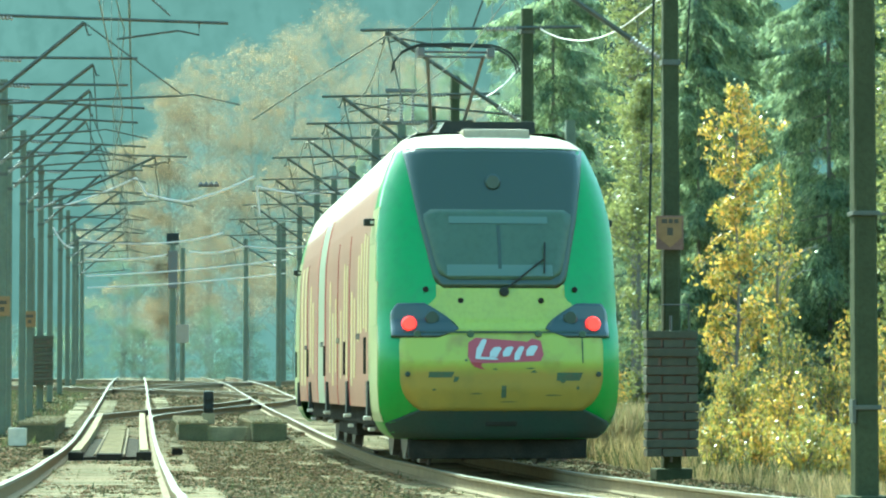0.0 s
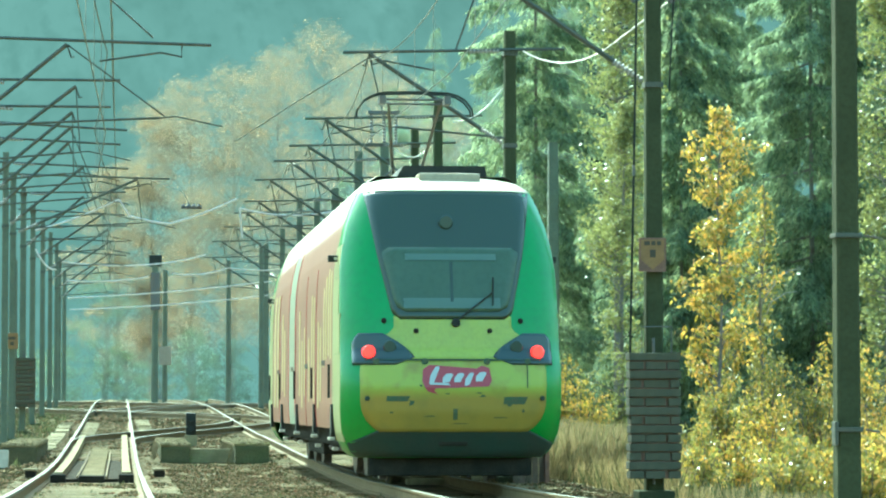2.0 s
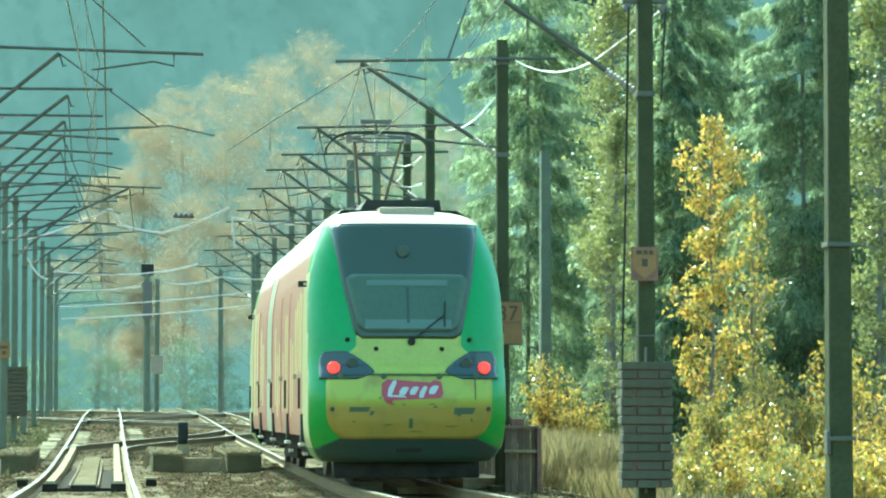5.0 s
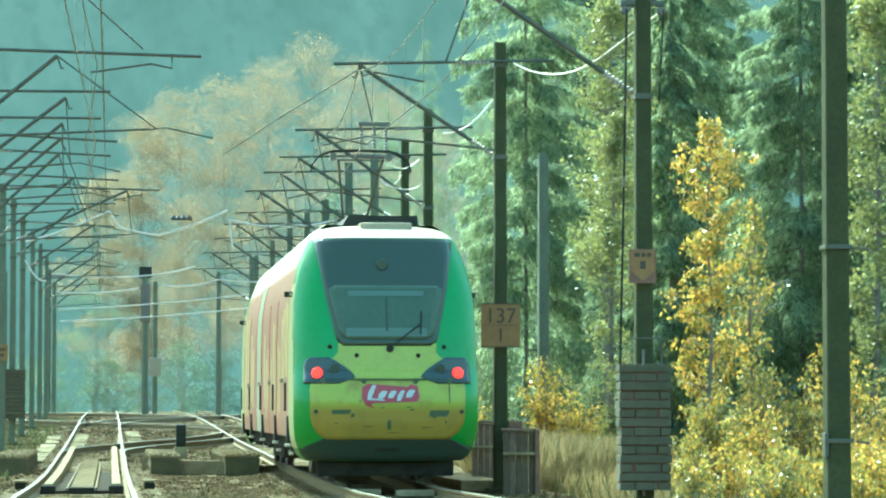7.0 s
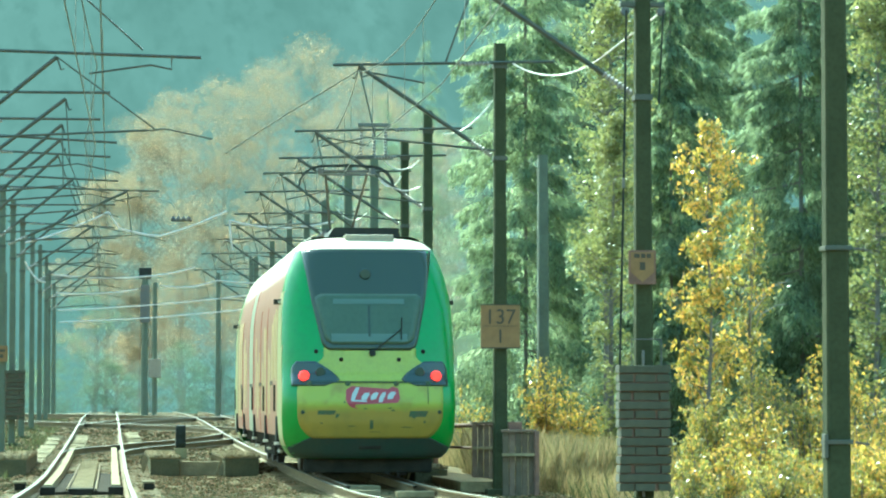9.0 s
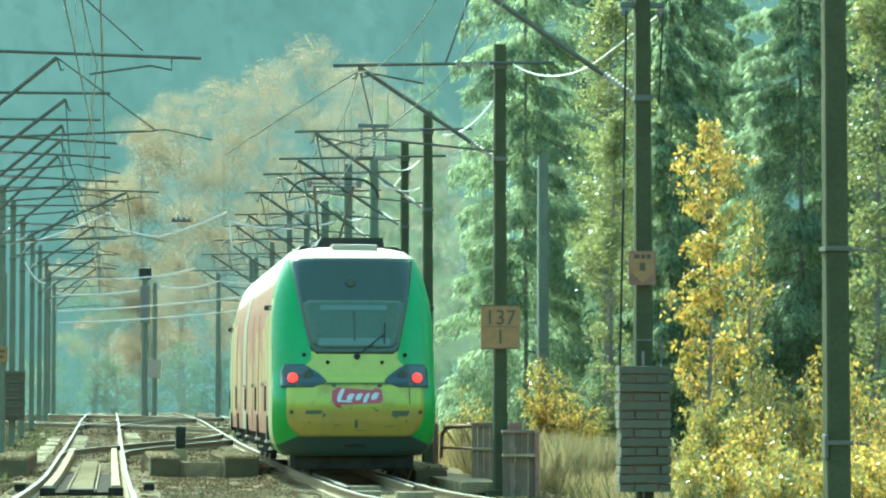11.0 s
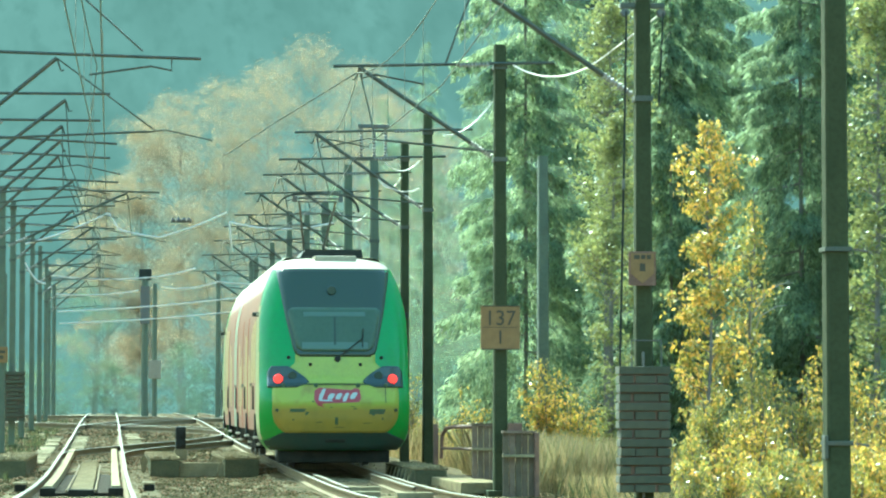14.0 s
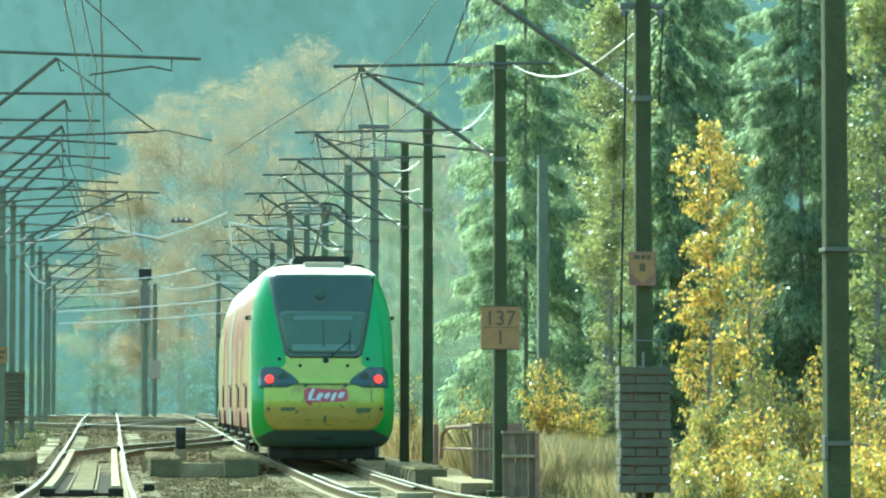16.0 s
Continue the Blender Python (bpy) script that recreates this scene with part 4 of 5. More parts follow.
# bright bare jumpers
JUMP = (((6.98, 50.4, 7.2), (8.1, 48.0, 7.0), 0.24), ((8.1, 48.0, 7.0), (8.2, 43.0, 7.1), 0.0), ((6.62, 50.45, 6.55), (5.75, 50.5, 5.95), 0.16), ((6.6, 62.4, 6.55), (5.85, 62.4, 6.5), 0.2), ((6.6, 62.4, 5.95), (5.7, 62.4, 6.15), 0.16),
        ((6.7, 67.4, 6.6), (6.2, 67.4, 6.5), 0.2), ((6.6, 75.4, 6.3), (5.8, 75.4, 6.4), 0.25), ((6.6, 84.0, 5.9), (5.9, 84.0, 6.2), 0.2), ((3.37, 84, 6.62), (6.37, 84, 6.62), 0.2), ((-0.1, 84, 6.85), (0.2, 84, 6.38), 0.0), ((0.2, 84, 6.38), (1.35, 84, 6.16), 0.03),
        ((1.35, 84, 6.16), (3.3, 84, 6.9), 0.06), ((-2.46, 84, 5.95), (-0.1, 84, 6.85), 0.08), ((3.37, 84, 6.62), (3.45, 84, 5.75), 0.0), ((-2.1, 112, 5.66), (1.04, 112, 5.82), 0.1), ((1.9, 112, 5.95), (4.06, 112, 6.17), 0.14),
        ((-2.3, 112, 6.38), (1.2, 112, 6.3), 0.1), ((1.2, 112, 6.3), (3.2, 112, 6.68), 0.06), ((-2.9, 99, 6.2), (-2.2, 99, 5.5), 0.2), ((4.06, 112, 6.17), (6.6, 112, 6.2), 0.1), ((-2.4, 132, 5.7), (6.8, 132, 6.5), 0.1), ((-2.4, 136, 5.3), (6.8, 136, 6.0), 0.1))
for a, b, d in JUMP:
    wire("jumper_cable", sag(a, b, d, 14), 0.030 if a[1] > 80 else 0.013, "cable", "bright bare sagging jumper cable", "jumper cables")
for u, z in ((60, 9.2), (75, 9.5), (95, 9.9)):
    for dv in (-1.2,):
        wire("feeder_wire", sag((dv + 1.0, u - 40, z - 1.6), (dv + 1.0, u + 45, z), 0.9, 12), 0.008, "copper", "dark feeder wire high over the tracks")


# vegetation
rng = np.random.default_rng(7)


def leaves(centres, size, droop=0.0, slim=0.6, spread_dir=None):
    """Small folded leaves at the given centres: verts and faces (two triangles each)."""
    n = len(centres)
    a = rng.normal(size=(n, 3))
    if droop:
        a[:, 2] = a[:, 2] * (1 - droop) - droop * 1.5
    a /= np.linalg.norm(a, axis=1)[:, None]
    b = np.cross(a, rng.normal(size=(n, 3)))
    b /= np.linalg.norm(b, axis=1)[:, None] + 1e-9
    s = size * rng.uniform(0.6, 1.35, size=(n, 1))
    p = np.stack([centres - a * s, centres + b * s * slim, centres + a * s, centres - b * s * slim], axis=1).reshape(-1, 3)
    f = np.arange(n * 4).reshape(n, 4)
    return p, f


def broadleaf(name, label, at, height, radius, material, leaf=0.07, count=9000, bare=0.12, lean=0.0, group="trees", trunk_r=0.09, seed=1, narrow=1.0, clumps=90, kind="", puff=0.16, taper=False):
    """A tapered trunk with limbs, and a crown of leaves gathered on the twigs with gaps between."""
    r = random.Random(seed)
    t = tagged(new(name), label, "tree", group, kind)
    t.matrix_basis = pose(*at)
    tr = bmesh.new()
    spine = [Vector((lean * s * s + 0.05 * height * 0.1 * math.sin(5 * s + seed), 0.02 * height * math.sin(4 * s + seed), height * s)) for s in (0, 0.15, 0.3, 0.45, 0.6, 0.75, 0.9, 1.0)]
    tube(tr, spine, trunk_r, 7, 0.012)
    limbs = bmesh.new()
    cl = []
    for i in range(clumps):
        s = bare + (1 - bare) * (r.random() ** 0.85)
        k = min(6, int(s * 7))
        p = spine[k].lerp(spine[k + 1], s * 7 - k)
        ang = r.random() * math.tau
        prof = math.sin(math.pi * min(1, (s - bare) / (1 - bare) * 0.92 + 0.10)) ** 0.7
        if taper:
            prof = min(1.0, (1 - s) / 0.42) * (0.7 + 0.5 * min(1.0, s / 0.6)) * (0.75 + 0.35 * math.sin(s * 23 + seed))
        ext = radius * (0.25 + 0.75 * prof) * (0.35 if taper and s > 0.9 else 1.0) * r.uniform(0.45, 1.12) * narrow
        e = p + Vector((math.cos(ang) * ext, math.sin(ang) * ext, ext * r.uniform(0.15, 0.75)))
        m = p.lerp(e, 0.5) + Vector((0, 0, -0.06 * ext))
        if i % 2 == 0 or ext > radius * 0.5:
            tube(limbs, [p, m, e], trunk_r * 0.22, 4, 0.006)
        for q in (0.45, 0.65, 0.85, 1.0):
            c = p.lerp(e, q)
            cl.append((c.x, c.y, c.z, puff * radius * (0.7 + 0.7 * r.random())))
    part("trunk", tr, "far_bark" if material.startswith("far") else "bark", t)
    tagged(part("branchwork", limbs, "far_bark" if material.startswith("far") else "bark", t), kind="stuff")
    cl = np.array(cl)
    w = rng.random(len(cl)) ** 1.5 + 0.1
    idx = rng.choice(len(cl), size=count, p=w / w.sum())
    c = cl[idx, :3] + rng.normal(size=(count, 3)) * cl[idx, 3:4] * 0.85
    p, f = leaves(c, leaf, droop=0.35)
    soup("crown", p, f, material, t)
    return t


def blades(c, axis, length, slim):
    """Slim four-cornered sprays at c along axis: verts and faces."""
    n = len(c)
    b = np.cross(axis, rng.normal(size=(n, 3)))
    b /= np.linalg.norm(b, axis=1)[:, None] + 1e-9
    s = length[:, None]
    p = np.stack([c, c + axis * s * 0.45 + b * s * slim, c + axis * s, c + axis * s * 0.45 - b * s * slim], axis=1).reshape(-1, 3)
    return p, np.arange(n * 4).reshape(n, 4)


def spruce(at, height, radius, seed, count=15000, spray=0.13, group="spruces", skin="needle"):
    """A spruce: straight trunk, whorls of sagging boughs, each hung with curtains of needle sprays."""
    r = random.Random(seed)
    t = tagged(new("spruce"), "tall dark green spruce with hanging boughs", "tree", group)
    t.matrix_basis = pose(*at)
    tr = bmesh.new()
    tube(tr, [(0, 0, -0.3), (0, 0, height * 0.5), (0, 0, height)], radius * 0.022, 7, 0.02)
    limbs = bmesh.new()
    boughs = []
    z = height * 0.04
    while z < height * 0.985:
        ext = radius * (1 - z / height) ** 0.75 * r.uniform(0.7, 1.15) + 0.15
        n = r.randint(4, 6)
        a0 = r.random() * math.tau
        for k in range(n):
            a = a0 + k * math.tau / n + r.uniform(-0.35, 0.35)
            e = ext * r.uniform(0.6, 1.12)
            zb = z + r.uniform(-0.3, 0.3)
            boughs.append((a, e, zb, 0.22 * e + r.uniform(0, 0.3)))
            if k == 0:
                dr = boughs[-1][3]
                tube(limbs, [(0, 0, zb), (math.cos(a) * e * 0.55, math.sin(a) * e * 0.55, zb - dr * 0.4), (math.cos(a) * e * 0.95, math.sin(a) * e * 0.95, zb - dr)], 0.03, 4, 0.008)
        z += height * 0.022 * r.uniform(0.7, 1.3) + 0.16
    part("trunk", tr, "far_bark" if skin.startswith("far") else "bark", t)
    tagged(part("branchwork", limbs, "far_bark" if skin.startswith("far") else "bark", t), kind="stuff")
    bo = np.array(boughs)
    idx = rng.choice(len(bo), size=count, p=bo[:, 1] / bo[:, 1].sum())
    a, e, z0, dr = bo[idx].T
    q = rng.uniform(0.12, 1.0, count) ** 0.8
    lat = rng.choice((-1, 1), count) * np.abs(rng.normal(size=count)) * 0.17 * e * (1.25 - q)
    out = np.stack([np.cos(a), np.sin(a), np.zeros(count)], 1)
    side = np.stack([-np.sin(a), np.cos(a), np.zeros(count)], 1)
    hang = rng.random(count) ** 1.4 * (0.19 + 0.15 * e)
    c = out * (e * q)[:, None] + side * lat[:, None]
    c[:, 2] = z0 - dr * q * q + 0.10 * e * np.maximum(0, q - 0.75) - 0.35 * np.abs(lat) - hang
    axis = out * 0.45 + side * (np.sign(lat) * 0.3)[:, None] + rng.normal(size=(count, 3)) * 0.25
    axis[:, 2] -= 0.75
    axis /= np.linalg.norm(axis, axis=1)[:, None]
    b = np.cross(axis, rng.normal(size=(count, 3)))
    s = (spray * 2.2 * rng.uniform(0.6, 1.3, count))[:, None]
    b *= s * 0.24 / (np.linalg.norm(b, axis=1)[:, None] + 1e-9)
    p = np.stack([c + b, c + axis * s, c - b], axis=1).reshape(-1, 3)
    soup("crown", p, np.arange(count * 3).reshape(count, 3), skin, t)
    return t


def shoots(name, label, at, height, spread, material, leaf=0.05, count=2500, stems=12, group="", seed=1, category="shrub", second="", share=0.0):
    """A clump of upright stems that fan out from one foot, with hanging leaves in small bunches along them."""
    r = random.Random(seed)
    t = tagged(new(name), label, category, group)
    t.matrix_basis = pose(*at)
    nodes = []
    for i in range(stems):
        a = r.random() * math.tau
        h = height * (1.0 if i == 0 else r.uniform(0.45, 0.95))
        d = spread * r.uniform(0.25, 1.0) * (0.25 if i == 0 else 1.0)
        foot = Vector((r.uniform(-0.12, 0.12), r.uniform(-0.12, 0.12), -0.1))
        end = Vector((math.cos(a) * d, math.sin(a) * d, h))
        mid = foot.lerp(end, 0.5) + Vector((-end.x * 0.12, -end.y * 0.12, h * 0.06))
        part("stem", tube(bmesh.new(), [foot, mid, end], 0.012 + 0.003 * height, 4, 0.004), "bark", t)
        for k in range(int(7 + 9 * h)):
            s = r.uniform(0.1, 1.0)
            p = foot.lerp(mid, s * 2) if s < 0.5 else mid.lerp(end, s * 2 - 1)
            w = 0.05 + 0.17 * spread * (1.1 - s)
            nodes.append((p.x + r.gauss(0, w), p.y + r.gauss(0, w), p.z + r.gauss(0, 0.05), r.uniform(0.03, 0.085)))
    nd = np.array(nodes)
    for skin, n in ((material, int(count * (1 - share))), (second, int(count * share))):
        if n:
            idx = rng.integers(0, len(nd), n)
            c = nd[idx, :3] + rng.normal(size=(n, 3)) * nd[idx, 3:4]
            ax = rng.normal(size=(n, 3)) * 0.55
            ax[:, 2] -= 0.7
            ax /= np.linalg.norm(ax, axis=1)[:, None]
            p, f = blades(c, ax, leaf * 2 * rng.uniform(0.6, 1.3, n), 0.27)
            soup("crown", p, f, skin, t)
    return t


def young_birch(label, at, height, radius, material, second, leaf=0.055, count=4200, seed=1, lean=0.1):
    """A slim young birch: one leader, rising twigs that thin out upwards, leaves in loose hanging bunches."""
    r = random.Random(seed)
    t = tagged(new("birch"), label, "tree", "trees")
    t.matrix_basis = pose(*at)
    spine = [Vector((lean * (k / 8) ** 2 * height * 0.1 + 0.05 * math.sin(k * 1.3 + seed), 0.05 * math.sin(k + seed), height * k / 8)) for k in range(9)]
    part("trunk", tube(bmesh.new(), spine, 0.042, 7, 0.008), "bark", t)
    limbs, nodes = bmesh.new(), []
    for i in range(85):
        s = 0.06 + 0.92 * (i + r.random()) / 85
        k = min(7, int(s * 8))
        p = spine[k].lerp(spine[k + 1], s * 8 - k)
        a = r.random() * math.tau
        wide = radius * (0.72 + 0.28 * math.sin(s * 13 + seed)) * (0.75 + 0.4 * s if s < 0.7 else max(0.1, 1.03 - (s - 0.7) / 0.32)) * r.uniform(0.4, 1.3)
        e = p + Vector((math.cos(a) * wide, math.sin(a) * wide, wide * r.uniform(0.4, 1.1)))
        tube(limbs, [p, p.lerp(e, 0.5) + Vector((0, 0, -0.04 * wide)), e], 0.012, 4, 0.004)
        for j in range(4 + int(wide * 5)):
            q = p.lerp(e, r.uniform(0.35, 1.05))
            nodes.append((q.x + r.gauss(0, 0.05), q.y + r.gauss(0, 0.05), q.z - abs(r.gauss(0, 0.09)), r.uniform(0.03, 0.1)))
    tagged(part("branchwork", limbs, "bark", t), kind="stuff")
    nd = np.array(nodes)
    for skin, n in ((material, int(count * 0.72)), (second, int(count * 0.28))):
        idx = rng.integers(0, len(nd), n)
        c = nd[idx, :3] + rng.normal(size=(n, 3)) * nd[idx, 3:4]
        ax = rng.normal(size=(n, 3)) * 0.55
        ax[:, 2] -= 0.7
        ax /= np.linalg.norm(ax, axis=1)[:, None]
        p, f = blades(c, ax, leaf * 2 * rng.uniform(0.6, 1.3, n), 0.27)
        soup("crown", p, f, skin, t)
    return t


def lobed_tree(name, label, at, height, radius, material, leaf, count, group, seed, low=0.12, lobes=46):
    """A broad tree whose limbs end in rounded lobes of leaves, thick on top of each lobe and thin beneath."""
    r = random.Random(seed)
    t = tagged(new(name), label, "tree", group)
    t.matrix_basis = pose(*at)
    tr = bmesh.new()
    tube(tr, [(0, 0, -0.5), (0.2, 0, height * 0.4), (0, 0, height * 0.85)], 0.2, 7, 0.04)
    limbs = bmesh.new()
    lb = []
    for i in range(lobes):
        s = low + (1 - low) * (i + r.random()) / lobes
        prof = (1 - max(0.0, (s - 0.55) / 0.45) ** 2) ** 0.5 * (0.7 + 0.3 * min(1, s / 0.3))
        a, d = r.random() * math.tau, radius * prof * r.uniform(0.35, 0.9)
        q = radius * r.uniform(0.2, 0.36)
        c = Vector((math.cos(a) * d, math.sin(a) * d, height * s - q * 0.8))
        lb.append((*c, q))
        tube(limbs, [(0, 0, max(0.3, c.z - d * 0.9)), (c.x * 0.5, c.y * 0.5, c.z - d * 0.35), tuple(c)], 0.06, 4, 0.015)
    part("trunk", tr, "far_bark", t)
    tagged(part("branchwork", limbs, "far_bark", t), kind="stuff")
    lb = np.array(lb)
    w = lb[:, 3] ** 2
    idx = rng.choice(len(lb), size=count, p=w / w.sum())
    d = rng.normal(size=(count, 3))
    d /= np.linalg.norm(d, axis=1)[:, None]
    d[:, 2] = np.where(rng.random(count) < 0.7, np.abs(d[:, 2]), d[:, 2])
    c = lb[idx, :3] + d * lb[idx, 3:4] * (1 + 0.22 * rng.normal(size=(count, 1))) * np.array([1.0, 1.0, 0.8])
    p, f = leaves(c, leaf, droop=0.3)
    soup("crown", p, f, material, t)
    return t


# the wood of spruces beyond the right-hand masts
SPR = ((12.0, 84, 22, 3.0), (14.0, 91, 24, 3.4), (14.9, 76, 20, 3.2), (18.0, 88, 24, 3.8), (16.3, 97, 22, 3.6), (16.6, 69, 19, 3.2), (19.8, 76, 23, 3.7), (22.8, 84, 25, 3.9), (20.2, 64, 19, 3.2),
       (23.5, 70, 22, 3.6), (17.6, 108, 24, 3.6), (20.5, 112, 26, 4.0), (26.5, 77, 24, 3.8), (21.0, 100, 26, 4.0), (25.5, 95, 27, 4.2), (18.2, 58, 16, 2.9), (13.2, 68, 12, 2.0))
for i, (v, u, h, r) in enumerate(SPR):
    # spruces past 90 m take the more see-through skin, in place of haze
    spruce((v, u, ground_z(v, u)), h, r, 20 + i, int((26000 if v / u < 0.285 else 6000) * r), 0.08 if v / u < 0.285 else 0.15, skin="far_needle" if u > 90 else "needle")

young_birch("young birch with bright yellow autumn leaves beside the track", (10.98, 53.0, ground_z(11.0, 53) - 0.1), 7.3, 1.05, "birch", "lemon", 0.05, 6600, 3)
slim_birch = young_birch("slim young birch with green-yellow leaves beside the track", (12.0, 54.0, ground_z(12.0, 54) - 0.1), 5.9, 0.7, "lemon", "birch", 0.05, 2300, 5)
for a, b, c in (((-0.1, -0.6, 3.8), (0.26, -0.6, 4.1), (0.62, -0.62, 4.26)), ((0.06, -0.6, 3.6), (0.36, -0.6, 3.78), (0.56, -0.6, 3.8)), ((0.26, -0.6, 4.1), (0.41, -0.6, 4.2), (0.68, -0.6, 4.22))):
    part("bare_limb", tube(bmesh.new(), [(0, 0, a[2] - 0.5), a, b, c], 0.016, 5, 0.006), "twig", slim_birch, "pale leafless limb")
broadleaf("aspen", "tall pale green aspen behind the masts", (10.45, 60.5, ground_z(10.4, 60) - 0.1), 7.9, 0.8, "aspen", 0.048, 8000, 0.05, 0.1, seed=8, clumps=130, trunk_r=0.07, taper=True)
broadleaf("aspen", "pale green aspen behind the masts", (11.3, 66, ground_z(11.3, 66) - 0.1), 11.0, 1.0, "aspen", 0.055, 6500, 0.4, 0.1, seed=9, clumps=120, trunk_r=0.08)
broadleaf("aspen", "pale green aspen at the edge of the wood", (15.5, 58, ground_z(15.5, 58) - 0.1), 10.5, 1.0, "aspen", 0.055, 8000, 0.1, 0.1, seed=10, clumps=130, trunk_r=0.08)
SHRUBS = ((9.3, 62, 2.8, 0.8, "birch", 4200), (9.65, 60.5, 2.0, 0.7, "birch", 2400), (10.1, 50, 1.5, 0.6, "lemon", 1500), (10.7, 51, 2.3, 0.7, "lemon", 2300), (11.0, 49, 2.0, 0.7, "birch", 1800), (11.5, 51.5, 2.6, 0.6, "lemon", 1800),
          (10.2, 47.5, 1.1, 0.6, "birch", 1100), (10.9, 46, 1.1, 0.6, "lemon", 1200), (11.6, 47.5, 1.3, 0.6, "birch", 1200), (12.2, 50.5, 2.5, 0.6, "lemon", 2200), (12.4, 47.5, 1.7, 0.7, "birch", 2000), (12.1, 45, 1.1, 0.6, "lemon", 1300),
          (13.0, 51, 2.7, 0.75, "birch", 2600), (13.2, 48.5, 2.3, 0.7, "birch", 2300), (13.5, 53, 3.3, 0.8, "birch", 2600), (12.9, 45.5, 1.4, 0.6, "birch", 1500), (10.3, 55, 1.5, 0.6, "lemon", 1200), (11.9, 57, 2.8, 0.8, "aspen", 2200),
          (13.0, 58, 3.0, 0.9, "aspen", 2400), (8.7, 70, 1.6, 0.5, "lemon", 800), (9.2, 76, 2.2, 0.7, "birch", 900), (8.4, 82, 2.6, 0.7, "lemon", 900), (10.8, 62.5, 2.0, 0.7, "aspen", 1600),
          (9.6, 45, 1.3, 0.6, "birch", 1500), (10.2, 43.5, 1.35, 0.6, "lemon", 1700), (10.9, 43, 1.4, 0.6, "birch", 1700), (11.6, 44, 1.5, 0.7, "birch", 1900), (9.7, 42, 1.15, 0.6, "lemon", 1500), (11.2, 41, 1.3, 0.6, "birch", 1700), (10.4, 40, 1.1, 0.55, "birch", 1500), (8.95, 44.5, 1.0, 0.45, "lemon", 900))
for i, (v, u, h, r, m, n) in enumerate(SHRUBS):
    shoots("birch_shrub", "shrubby upright birch shoots with %s leaves beside the track" % {"birch": "yellow", "lemon": "green-yellow", "aspen": "pale green"}[m],
           (v, u, ground_z(v, u) - 0.05), h, r, m, 0.042, int(n * 1.15), 13, "birch shrubs", 40 + i, second={"birch": "lemon", "lemon": "birch", "aspen": "lemon"}[m], share=0.3)

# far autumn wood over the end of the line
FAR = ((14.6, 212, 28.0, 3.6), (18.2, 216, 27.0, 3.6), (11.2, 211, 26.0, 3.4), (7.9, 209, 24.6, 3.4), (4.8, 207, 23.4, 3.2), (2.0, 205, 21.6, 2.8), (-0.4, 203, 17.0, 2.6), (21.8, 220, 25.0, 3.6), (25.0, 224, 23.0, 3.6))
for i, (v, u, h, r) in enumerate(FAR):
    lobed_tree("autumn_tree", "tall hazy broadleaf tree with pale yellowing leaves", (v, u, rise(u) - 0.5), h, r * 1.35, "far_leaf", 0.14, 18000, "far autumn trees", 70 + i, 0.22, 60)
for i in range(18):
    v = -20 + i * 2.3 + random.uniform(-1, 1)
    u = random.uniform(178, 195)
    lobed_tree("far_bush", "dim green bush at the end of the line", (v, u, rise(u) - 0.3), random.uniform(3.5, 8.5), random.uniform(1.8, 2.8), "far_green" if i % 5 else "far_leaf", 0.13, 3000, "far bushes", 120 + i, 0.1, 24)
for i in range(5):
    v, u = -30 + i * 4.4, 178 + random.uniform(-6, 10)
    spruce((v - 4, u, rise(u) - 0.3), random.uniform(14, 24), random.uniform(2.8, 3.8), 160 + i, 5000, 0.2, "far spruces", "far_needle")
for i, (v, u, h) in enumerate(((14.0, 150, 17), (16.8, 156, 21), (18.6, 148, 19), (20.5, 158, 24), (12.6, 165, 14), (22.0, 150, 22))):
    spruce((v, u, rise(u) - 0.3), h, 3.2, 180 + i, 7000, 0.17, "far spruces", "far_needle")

# wooded hillside far behind, unlit: its haze and brightness are emitted colour
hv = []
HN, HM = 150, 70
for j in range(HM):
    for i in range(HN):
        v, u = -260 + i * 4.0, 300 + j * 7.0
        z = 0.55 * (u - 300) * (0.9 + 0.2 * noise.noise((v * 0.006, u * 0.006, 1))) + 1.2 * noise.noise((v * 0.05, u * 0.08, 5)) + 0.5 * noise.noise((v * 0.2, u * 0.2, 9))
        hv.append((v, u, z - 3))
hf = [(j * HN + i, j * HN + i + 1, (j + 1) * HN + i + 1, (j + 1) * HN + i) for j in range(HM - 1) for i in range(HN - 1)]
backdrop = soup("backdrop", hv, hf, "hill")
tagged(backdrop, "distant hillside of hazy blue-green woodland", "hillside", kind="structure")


def tufts(name, label, spots, material, tall, wide):
    n = len(spots)
    base = np.array(spots)
    a = rng.uniform(0, math.tau, n)
    h = tall * rng.uniform(0.4, 1.25, n)
    lean = rng.normal(size=(n, 2)) * 0.22 * h[:, None]
    side = np.stack([np.cos(a), np.sin(a)], 1) * wide * rng.uniform(0.6, 1.3, (n, 1))
    p = np.zeros((n, 4, 3))
    p[:, 0, :] = base
    p[:, 0, :2] -= side
    p[:, 1, :] = base
    p[:, 1, :2] += side
    p[:, 2, :] = base
    p[:, 2, :2] += lean * 0.8 + side * 0.5
    p[:, 2, 2] += h * 0.7
    p[:, 3, :] = base
    p[:, 3, :2] += lean
    p[:, 3, 2] += h
    q = p[:, [0, 1, 2, 3], :]
    ob = soup(name, q.reshape(-1, 3), np.arange(n * 4).reshape(n, 4), material)
    return tagged(ob, label, "grass", kind="stuff")


random.seed(11)


